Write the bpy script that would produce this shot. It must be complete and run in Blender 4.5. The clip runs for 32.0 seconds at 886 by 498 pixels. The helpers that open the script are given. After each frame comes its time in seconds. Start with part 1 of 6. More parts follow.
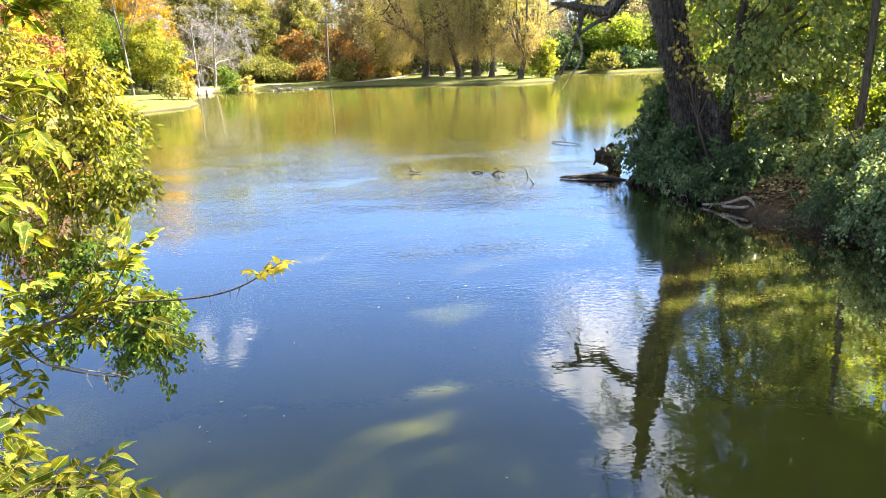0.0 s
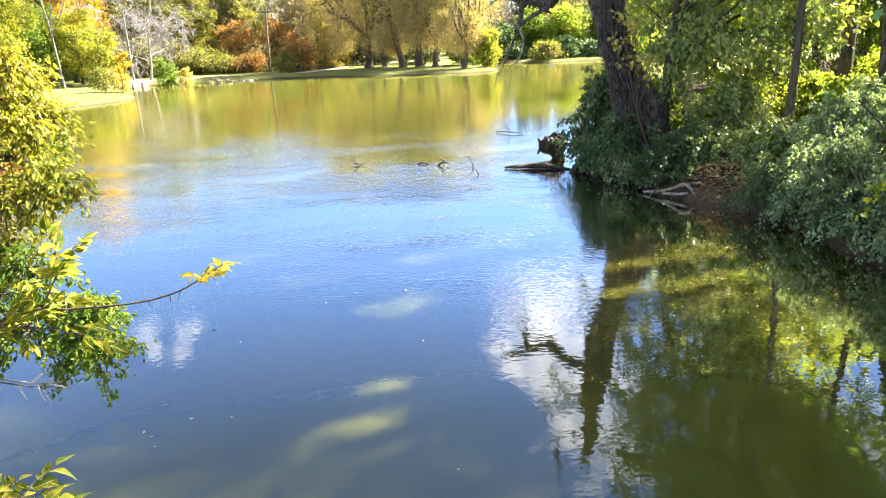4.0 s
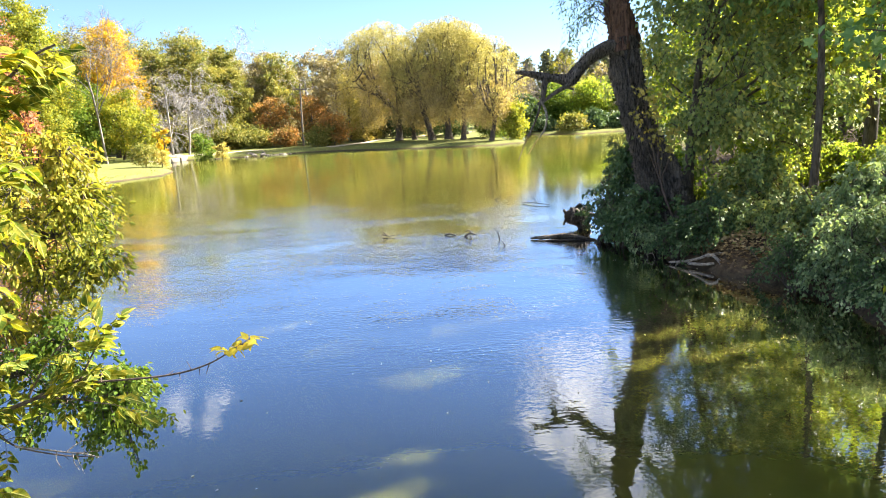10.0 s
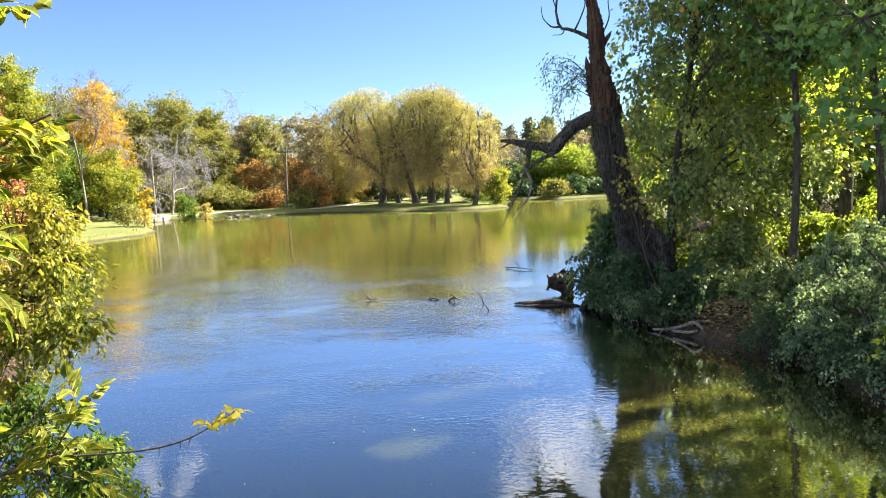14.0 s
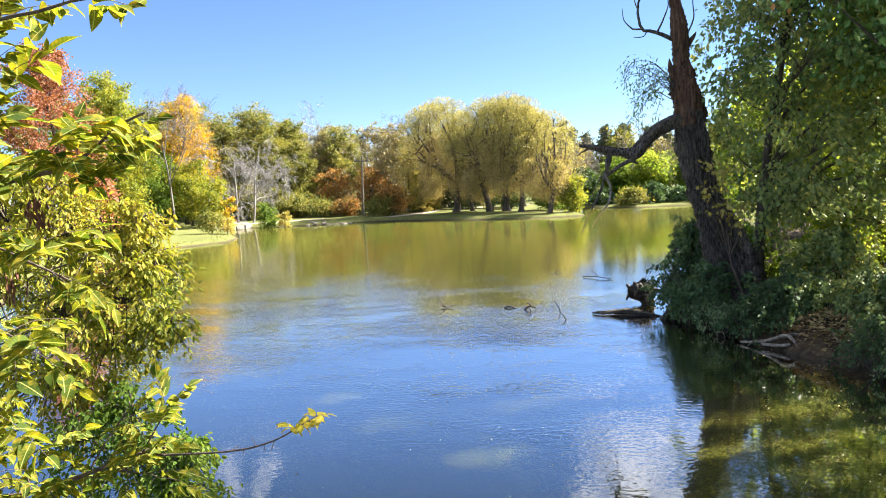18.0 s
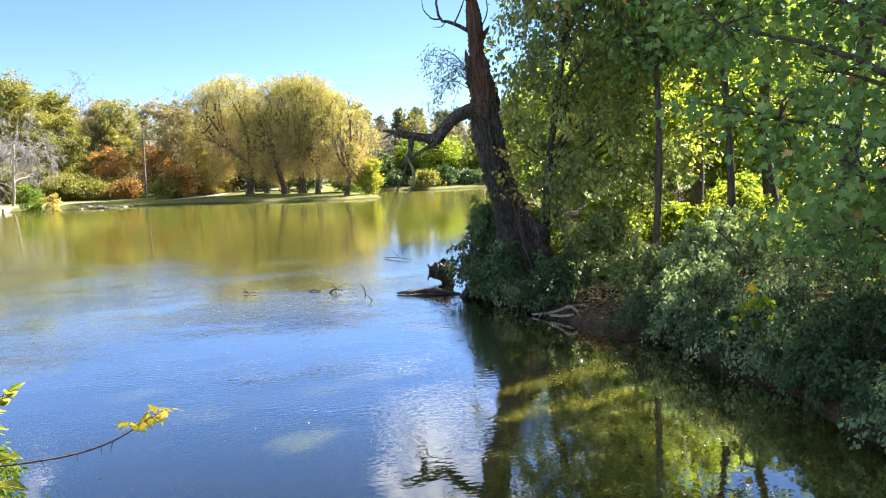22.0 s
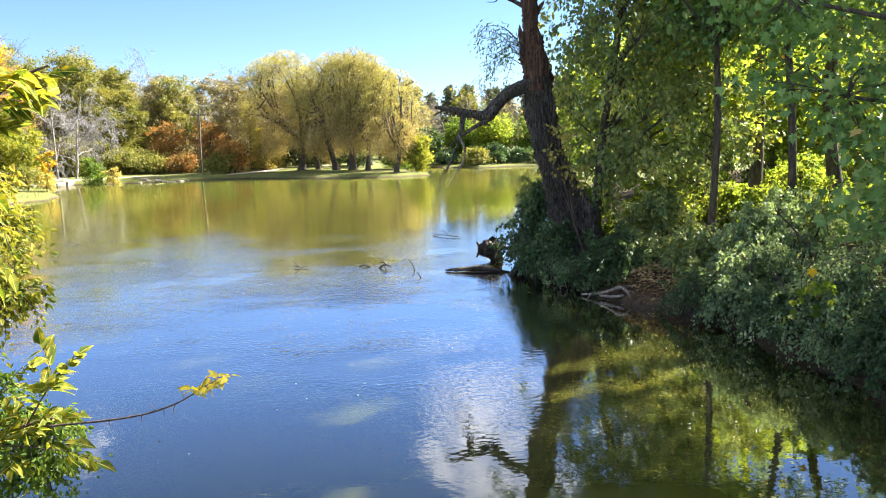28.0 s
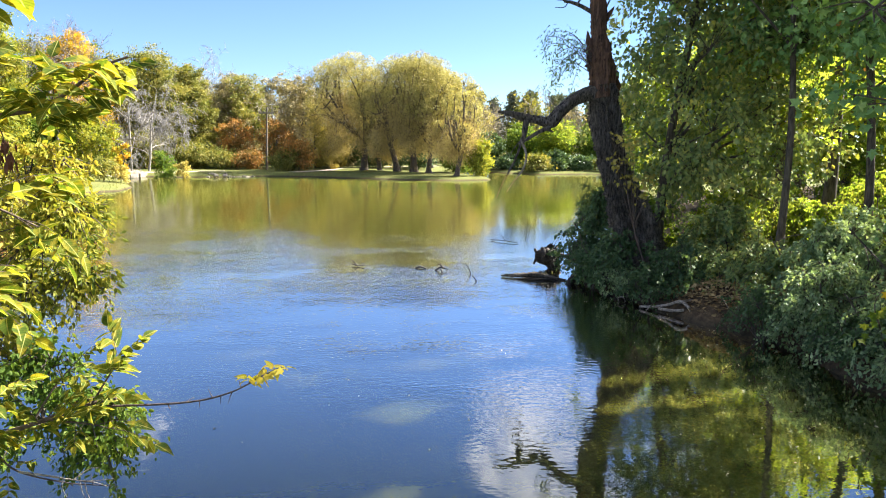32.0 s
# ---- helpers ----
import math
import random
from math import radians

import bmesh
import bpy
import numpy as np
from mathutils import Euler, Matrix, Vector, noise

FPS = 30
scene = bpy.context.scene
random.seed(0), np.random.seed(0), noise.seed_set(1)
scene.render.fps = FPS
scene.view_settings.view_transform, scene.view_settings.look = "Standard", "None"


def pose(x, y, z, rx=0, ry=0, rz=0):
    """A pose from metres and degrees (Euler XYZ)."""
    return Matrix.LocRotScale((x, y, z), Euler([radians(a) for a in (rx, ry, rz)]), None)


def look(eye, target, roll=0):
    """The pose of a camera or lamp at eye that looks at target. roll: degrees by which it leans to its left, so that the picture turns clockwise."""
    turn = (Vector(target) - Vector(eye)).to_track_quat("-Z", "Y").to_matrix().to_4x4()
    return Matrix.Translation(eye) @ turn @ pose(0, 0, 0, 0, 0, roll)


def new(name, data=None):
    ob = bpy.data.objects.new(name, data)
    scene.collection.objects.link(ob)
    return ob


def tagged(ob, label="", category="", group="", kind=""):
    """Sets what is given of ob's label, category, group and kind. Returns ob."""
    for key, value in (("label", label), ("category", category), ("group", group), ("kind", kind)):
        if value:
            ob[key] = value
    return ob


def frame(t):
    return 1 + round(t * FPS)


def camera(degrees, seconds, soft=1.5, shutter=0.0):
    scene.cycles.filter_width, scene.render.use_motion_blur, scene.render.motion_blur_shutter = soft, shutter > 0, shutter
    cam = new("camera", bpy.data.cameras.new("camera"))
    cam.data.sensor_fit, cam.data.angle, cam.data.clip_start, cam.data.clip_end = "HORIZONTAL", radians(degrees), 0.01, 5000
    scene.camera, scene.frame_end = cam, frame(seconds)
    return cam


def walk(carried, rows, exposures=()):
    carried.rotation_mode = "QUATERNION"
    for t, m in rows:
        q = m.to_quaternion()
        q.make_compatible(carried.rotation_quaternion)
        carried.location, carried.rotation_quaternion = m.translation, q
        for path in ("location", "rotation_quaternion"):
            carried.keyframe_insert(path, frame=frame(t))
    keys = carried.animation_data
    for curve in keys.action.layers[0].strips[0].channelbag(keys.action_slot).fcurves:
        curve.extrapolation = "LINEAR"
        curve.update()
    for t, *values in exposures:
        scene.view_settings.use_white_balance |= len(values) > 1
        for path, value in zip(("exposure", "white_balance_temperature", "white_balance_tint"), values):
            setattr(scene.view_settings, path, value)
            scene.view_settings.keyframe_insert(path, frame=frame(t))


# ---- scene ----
cam = camera(63.7, 32.0, 1.0)
PATH = [
    (0, (0.052, 0.12, 3.351), (-0.088, 2.043, 2.819), -2.6),
    (0.5, (0.057, 0.123, 3.362), (-0.039, 2.048, 2.826), -2.6),
    (1, (0.054, 0.161, 3.356), (0.003, 2.084, 2.81), -2.5),
    (1.5, (0.062, 0.144, 3.376), (0.044, 2.063, 2.814), -2.6),
    (2, (0.06, 0.145, 3.381), (0.059, 2.059, 2.801), -2.8),
    (2.5, (0.053, 0.169, 3.38), (0.058, 2.078, 2.783), -2.8),
    (3, (0.052, 0.164, 3.381), (0.057, 2.072, 2.779), -2.9),
    (3.5, (0.069, 0.138, 3.379), (0.074, 2.049, 2.789), -2.9),
    (5.5, (0.064, 0.125, 3.39), (0.06, 2.064, 2.903), -2.5),
    (6, (0.055, 0.15, 3.389), (0.041, 2.091, 2.909), -2.5),
    (6.5, (0.065, 0.112, 3.396), (0.029, 2.055, 2.925), -2.4),
    (7, (0.057, 0.13, 3.388), (-0.033, 2.075, 2.928), -2.3),
    (7.5, (0.049, 0.124, 3.387), (-0.133, 2.065, 2.939), -2.5),
    (8, (0.05, 0.084, 3.395), (-0.251, 2.012, 2.958), -3.1),
    (8.5, (0.056, 0.089, 3.395), (-0.363, 1.996, 2.962), -4.5),
    (9, (0.074, 0.089, 3.378), (-0.277, 2.01, 2.946), -5.0),
    (9.5, (0.097, -0.011, 3.442), (-0.09, 1.936, 3.026), -4.5),
    (10, (0.141, -0.026, 3.452), (0.073, 1.938, 3.08), -3.5),
    (10.5, (0.152, -0.052, 3.489), (0.138, 1.922, 3.169), -2.6),
    (11, (0.137, -0.054, 3.493), (0.132, 1.925, 3.207), -2.1),
    (11.5, (0.146, -0.063, 3.495), (0.134, 1.919, 3.226), -2.2),
    (12, (0.153, -0.063, 3.506), (0.132, 1.92, 3.247), -2.5),
    (12.5, (0.15, -0.045, 3.491), (0.122, 1.939, 3.241), -2.6),
    (13, (0.147, -0.047, 3.506), (0.117, 1.939, 3.271), -2.8),
    (13.5, (0.139, -0.032, 3.493), (0.13, 1.956, 3.274), -2.6),
    (15.5, (-0.063, 0.151, 3.506), (-0.115, 2.145, 3.367), -2.3),
    (16, (-0.026, 0.158, 3.489), (-0.147, 2.151, 3.371), -2.4),
    (16.5, (-0.008, 0.14, 3.462), (-0.181, 2.129, 3.352), -2.5),
    (17, (0.011, 0.13, 3.454), (-0.189, 2.116, 3.334), -2.7),
    (17.5, (0.025, 0.119, 3.456), (-0.187, 2.102, 3.313), -2.8),
    (18, (0.019, 0.129, 3.456), (-0.194, 2.111, 3.288), -2.8),
    (18.5, (0.023, 0.131, 3.456), (-0.161, 2.113, 3.261), -2.7),
    (19, (0.004, 0.124, 3.453), (-0.099, 2.11, 3.233), -2.7),
    (19.5, (-0.063, 0.15, 3.445), (-0.039, 2.135, 3.206), -2.7),
    (20, (-0.15, 0.061, 3.477), (0.012, 2.039, 3.225), -3.0),
    (20.5, (-0.215, 0.034, 3.486), (0.063, 1.997, 3.229), -2.9),
    (21, (-0.228, -0.006, 3.496), (0.116, 1.948, 3.242), -2.8),
    (21.5, (-0.231, -0.039, 3.495), (0.129, 1.913, 3.247), -2.5),
    (22, (-0.229, -0.012, 3.506), (0.122, 1.942, 3.263), -2.2),
    (22.5, (-0.233, -0.001, 3.486), (0.107, 1.956, 3.246), -2.1),
    (23, (-0.243, 0.0, 3.504), (0.086, 1.958, 3.263), -2.2),
    (23.5, (-0.242, 0.002, 3.497), (0.076, 1.962, 3.255), -2.4),
    (24, (-0.252, 0.004, 3.503), (0.058, 1.965, 3.259), -2.4),
    (24.5, (-0.251, -0.008, 3.499), (0.049, 1.954, 3.252), -2.2),
    (25, (-0.252, -0.006, 3.488), (0.038, 1.957, 3.236), -1.9),
    (25.5, (-0.259, -0.015, 3.501), (0.02, 1.948, 3.241), -1.5),
    (27.5, (-0.257, -0.023, 3.484), (-0.04, 1.943, 3.193), -1.5),
    (28, (-0.262, -0.009, 3.489), (-0.047, 1.957, 3.19), -1.7),
    (28.5, (-0.26, -0.019, 3.494), (-0.053, 1.947, 3.191), -1.8),
    (29, (-0.261, -0.006, 3.478), (-0.094, 1.964, 3.179), -1.6),
    (29.5, (-0.231, 0.015, 3.464), (-0.153, 1.993, 3.181), -1.2),
    (30, (-0.181, 0.061, 3.45), (-0.229, 2.043, 3.183), -0.8),
    (30.5, (-0.124, 0.073, 3.467), (-0.306, 2.048, 3.215), -0.4),
    (31, (-0.12, 0.079, 3.445), (-0.353, 2.05, 3.198), -0.4),
    (31.5, (-0.171, 0.043, 3.457), (-0.258, 2.024, 3.195), -0.3),
    (32, (-0.27, 0.008, 3.474), (-0.213, 1.987, 3.189), 0.2),
]
walk(cam, [(t, look(eye, target, roll)) for t, eye, target, roll in PATH], [(0.0, 3.04, 6900, 12), (2.0, 3.16, 6900, 12), (3.3, 3.36, 6900, 12), (5.5, 3.18, 6900, 12), (8.0, 3.02, 6900, 12), (10.0, 2.92, 6750, 12), (12.5, 2.64, 6500, 12), (17.0, 2.58, 6500, 12), (21.0, 2.76, 6500, 12), (27.0, 2.76, 6500, 12), (32.0, 2.60, 6500, 12)])

# ---- light ----
SUN_AZ, SUN_EL = radians(64), radians(40)      # clockwise from +y
sun_dir = Vector((math.sin(SUN_AZ) * math.cos(SUN_EL), math.cos(SUN_AZ) * math.cos(SUN_EL), math.sin(SUN_EL)))
world = bpy.data.worlds.new("sky")
scene.world = world
world.use_nodes = True
wt = world.node_tree
wt.nodes.clear()
w_out = wt.nodes.new("ShaderNodeOutputWorld")
w_bg = wt.nodes.new("ShaderNodeBackground")
w_bg.inputs["Strength"].default_value = 0.057
w_sky = wt.nodes.new("ShaderNodeTexSky")
w_sky.sky_type = "NISHITA"
w_sky.sun_disc = False
w_sky.sun_elevation, w_sky.sun_rotation = SUN_EL, SUN_AZ
w_sky.air_density, w_sky.dust_density, w_sky.ozone_density = 0.85, 0.0, 4.0
# broken white cumulus banks, clear blue between them
w_tc = wt.nodes.new("ShaderNodeTexCoord")
wl = wt.links.new
w_noise = wt.nodes.new("ShaderNodeTexNoise")
w_noise.inputs["Scale"].default_value, w_noise.inputs["Detail"].default_value = 15.0, 7.0
w_noise.inputs["Roughness"].default_value = 0.6
w_map = wt.nodes.new("ShaderNodeMapping")
w_map.inputs["Scale"].default_value = (1.0, 1.0, 1.7)
w_map.inputs["Location"].default_value = (0.35, 0.1, 0.2)
wl(w_tc.outputs["Generated"], w_map.inputs[0])
wl(w_map.outputs[0], w_noise.inputs["Vector"])
w_bank = None
# the last five banks are out of view, added to brighten the fill light
for c_az, c_el, c_out, c_in in ((-22.3, 20.4, 3.4, 0.0), (9.5, 24.0, 8.0, 1.5), (14.0, 29.5, 8.0, 3.0), (26.0, 29.0, 9.0, 3.0), (38.0, 33.0, 11.0, 4.0), (60.0, 64.0, 24.0, 12.0), (-70.0, 50.0, 26.0, 12.0), (140.0, 40.0, 30.0, 14.0), (-140.0, 45.0, 36.0, 16.0), (0.0, 78.0, 22.0, 10.0)):
    a, e = radians(c_az), radians(c_el)
    w_dot = wt.nodes.new("ShaderNodeVectorMath")
    w_dot.operation = "DOT_PRODUCT"
    w_dot.inputs[1].default_value = (math.sin(a) * math.cos(e), math.cos(a) * math.cos(e), math.sin(e))
    wl(w_tc.outputs["Generated"], w_dot.inputs[0])
    w_one = wt.nodes.new("ShaderNodeMapRange")
    w_one.inputs["From Min"].default_value, w_one.inputs["From Max"].default_value = math.cos(radians(c_out)), math.cos(radians(c_in))
    wl(w_dot.outputs["Value"], w_one.inputs["Value"])
    if w_bank is None:
        w_bank = w_one.outputs[0]
    else:
        w_max = wt.nodes.new("ShaderNodeMath")
        w_max.operation = "MAXIMUM"
        wl(w_bank, w_max.inputs[0])
        wl(w_one.outputs[0], w_max.inputs[1])
        w_bank = w_max.outputs[0]
w_soft = wt.nodes.new("ShaderNodeMapRange")
w_soft.inputs["From Min"].default_value, w_soft.inputs["From Max"].default_value = 0.30, 0.70
w_soft.inputs["To Max"].default_value = 0.6
wl(w_noise.outputs["Fac"], w_soft.inputs["Value"])
w_sum = wt.nodes.new("ShaderNodeMath")
w_sum.operation = "MULTIPLY_ADD"
w_sum.inputs[1].default_value = 0.50
wl(w_bank, w_sum.inputs[0])
wl(w_soft.outputs[0], w_sum.inputs[2])
w_cov = wt.nodes.new("ShaderNodeMapRange")
w_cov.inputs["From Min"].default_value, w_cov.inputs["From Max"].default_value = 0.60, 1.0
wl(w_sum.outputs[0], w_cov.inputs["Value"])
w_mix = wt.nodes.new("ShaderNodeMix")
w_mix.data_type = "RGBA"
w_mix.inputs["B"].default_value = (5.8, 6.0, 6.4, 1)
wl(w_cov.outputs[0], w_mix.inputs["Factor"])
w_tint = wt.nodes.new("ShaderNodeMix")
w_tint.data_type, w_tint.blend_type = "RGBA", "MULTIPLY"
w_tint.inputs["Factor"].default_value = 1.0
w_tint.inputs["B"].default_value = (0.525, 0.57, 0.665, 1)
wl(w_sky.outputs[0], w_tint.inputs["A"])
wl(w_tint.outputs["Result"], w_mix.inputs["A"])
wl(w_mix.outputs["Result"], w_bg.inputs["Color"])
wl(w_bg.outputs[0], w_out.inputs[0])

sun_data = bpy.data.lights.new("sun", "SUN")
sun_data.energy, sun_data.angle, sun_data.color = 5.0, radians(0.9), (1.0, 0.94, 0.84)
sun = new("sun", sun_data)
sun.matrix_world = look(sun_dir * 80, (0, 0, 0))


# ---- materials ----
def tree_of(name):
    m = bpy.data.materials.new(name)
    m.use_nodes = True
    m.node_tree.nodes.clear()
    return m, m.node_tree


def put(nt, kind, **values):
    n = nt.nodes.new("ShaderNode" + kind)
    for k, v in values.items():
        n.inputs[k.replace("_", " ")].default_value = v
    return n


def ramp(nt, fac, stops):
    r = nt.nodes.new("ShaderNodeValToRGB")
    els = r.color_ramp.elements
    while len(els) < len(stops):
        els.new(0.5)
    for e, (p, c) in zip(els, stops):
        e.position, e.color = p, (*c, 1)
    nt.links.new(fac, r.inputs[0])
    return r.outputs[0]


def mixc(nt, fac, a, b, mode="MIX"):
    n = nt.nodes.new("ShaderNodeMix")
    n.data_type, n.blend_type = "RGBA", mode
    for sock, v in ((n.inputs["Factor"], fac), (n.inputs["A"], a), (n.inputs["B"], b)):
        if isinstance(v, tuple):
            sock.default_value = (*v, 1)
        elif isinstance(v, (int, float)):
            sock.default_value = v
        else:
            nt.links.new(v, sock)
    return n.outputs["Result"]


def noise_of(nt, scale, detail=4.0, stretch=None, rough=0.55, where="Object"):
    tc = nt.nodes.new("ShaderNodeTexCoord")
    n = put(nt, "TexNoise", Scale=scale, Detail=detail, Roughness=rough)
    src = tc.outputs[where]
    if stretch:
        mp = nt.nodes.new("ShaderNodeMapping")
        mp.inputs["Scale"].default_value = stretch
        nt.links.new(src, mp.inputs[0])
        src = mp.outputs[0]
    nt.links.new(src, n.inputs["Vector"])
    return n.outputs["Fac"]


def finish(nt, shader):
    out = nt.nodes.new("ShaderNodeOutputMaterial")
    nt.links.new(shader, out.inputs["Surface"])


def leaf_mat(name, stops, through_light=0.4, rough=0.6, single=False, sheen=0.14):
    """Leaves: colour by leaf and by clump, lit through."""
    m, nt = tree_of(name)
    if single:
        rnd = nt.nodes.new("ShaderNodeObjectInfo").outputs["Random"]
    else:
        rnd = nt.nodes.new("ShaderNodeNewGeometry").outputs["Random Per Island"]
    clump = noise_of(nt, 0.55, 3.0)
    mx = nt.nodes.new("ShaderNodeMath")
    mx.operation = "MULTIPLY_ADD"
    mx.inputs[1].default_value = 0.62
    nt.links.new(rnd, mx.inputs[0])
    sh = nt.nodes.new("ShaderNodeMath")
    sh.operation = "MULTIPLY_ADD"
    sh.inputs[1].default_value, sh.inputs[2].default_value = 1.3, -0.45
    nt.links.new(clump, sh.inputs[0])
    nt.links.new(sh.outputs[0], mx.inputs[2])
    col = ramp(nt, mx.outputs[0], stops)
    vein = noise_of(nt, 60.0, 2.0)
    col = mixc(nt, 0.25, col, mixc(nt, vein, (0.5, 0.5, 0.5), (1.0, 1.0, 1.0)), "MULTIPLY")
    if single:
        # midrib, side veins and yellowing blotches along each leaflet
        tc = nt.nodes.new("ShaderNodeTexCoord")
        sep = nt.nodes.new("ShaderNodeSeparateXYZ")
        nt.links.new(tc.outputs["Object"], sep.inputs[0])
        ab = nt.nodes.new("ShaderNodeMath")
        ab.operation = "ABSOLUTE"
        nt.links.new(sep.outputs["X"], ab.inputs[0])
        rib = put(nt, "MapRange")
        rib.inputs["From Min"].default_value, rib.inputs["From Max"].default_value = 0.022, 0.006
        nt.links.new(ab.outputs[0], rib.inputs["Value"])
        sv = nt.nodes.new("ShaderNodeMath")
        sv.operation = "MULTIPLY_ADD"
        sv.inputs[1].default_value = -0.7
        nt.links.new(ab.outputs[0], sv.inputs[0])
        nt.links.new(sep.outputs["Y"], sv.inputs[2])
        sw = nt.nodes.new("ShaderNodeMath")
        sw.operation = "PINGPONG"
        sw.inputs[1].default_value = 0.06
        nt.links.new(sv.outputs[0], sw.inputs[0])
        sr = put(nt, "MapRange")
        sr.inputs["From Min"].default_value, sr.inputs["From Max"].default_value = 0.0, 0.035
        sr.inputs["To Min"].default_value, sr.inputs["To Max"].default_value = 0.72, 1.0
        nt.links.new(sw.outputs[0], sr.inputs["Value"])
        blotch = nt.nodes.new("ShaderNodeTexNoise")
        blotch.noise_dimensions = "4D"
        blotch.inputs["Scale"].default_value = 2.6
        wv = nt.nodes.new("ShaderNodeMath")
        wv.operation = "MULTIPLY"
        wv.inputs[1].default_value = 40.0
        nt.links.new(rnd, wv.inputs[0])
        nt.links.new(wv.outputs[0], blotch.inputs["W"])
        nt.links.new(tc.outputs["Object"], blotch.inputs["Vector"])
        bl = put(nt, "MapRange")
        bl.inputs["From Min"].default_value, bl.inputs["From Max"].default_value = 0.48, 0.75
        nt.links.new(blotch.outputs["Fac"], bl.inputs["Value"])
        col = mixc(nt, bl.outputs[0], col, stops[-1][1])
        dim = nt.nodes.new("ShaderNodeCombineColor")
        for k in range(3):
            nt.links.new(sr.outputs[0], dim.inputs[k])
        col = mixc(nt, 1.0, col, dim.outputs[0], "MULTIPLY")
        col = mixc(nt, rib.outputs[0], col, (0.50, 0.50, 0.16))
    p = put(nt, "BsdfPrincipled", Roughness=rough)
    p.inputs["Specular IOR Level"].default_value = 0.18 if single else sheen
    nt.links.new(col, p.inputs["Base Color"])
    t = nt.nodes.new("ShaderNodeBsdfTranslucent")
    warm = mixc(nt, 1.0, col, (1.25, 1.15, 0.55), "MULTIPLY")
    nt.links.new(warm, t.inputs["Color"])
    ms = nt.nodes.new("ShaderNodeMixShader")
    ms.inputs[0].default_value = through_light
    nt.links.new(p.outputs[0], ms.inputs[1])
    nt.links.new(t.outputs[0], ms.inputs[2])
    finish(nt, ms.outputs[0])
    return m


def rough_mat(name, dark, light, scale=6.0, stretch=None, rough=0.85, bump=0.6, bump_scale=None, spec=0.25, where="Object", deep=0.03):
    """Bark, stone, mud, old wood: two scales of noise and relief."""
    m, nt = tree_of(name)
    a = noise_of(nt, scale, 6.0, stretch, 0.65, where)
    b = noise_of(nt, scale * 0.17, 3.0, None, 0.5, where)
    col = ramp(nt, a, [(0.34, dark), (0.68, light)])
    col = mixc(nt, 0.5, col, mixc(nt, b, (0.45, 0.45, 0.45), (1.35, 1.35, 1.3)), "MULTIPLY")
    p = put(nt, "BsdfPrincipled", Roughness=rough)
    p.inputs["Specular IOR Level"].default_value = spec
    nt.links.new(col, p.inputs["Base Color"])
    bp = put(nt, "Bump", Strength=bump, Distance=deep)
    nt.links.new(noise_of(nt, bump_scale or scale * 2.0, 6.0, stretch, 0.7, where), bp.inputs["Height"])
    nt.links.new(bp.outputs[0], p.inputs["Normal"])
    finish(nt, p.outputs[0])
    return m


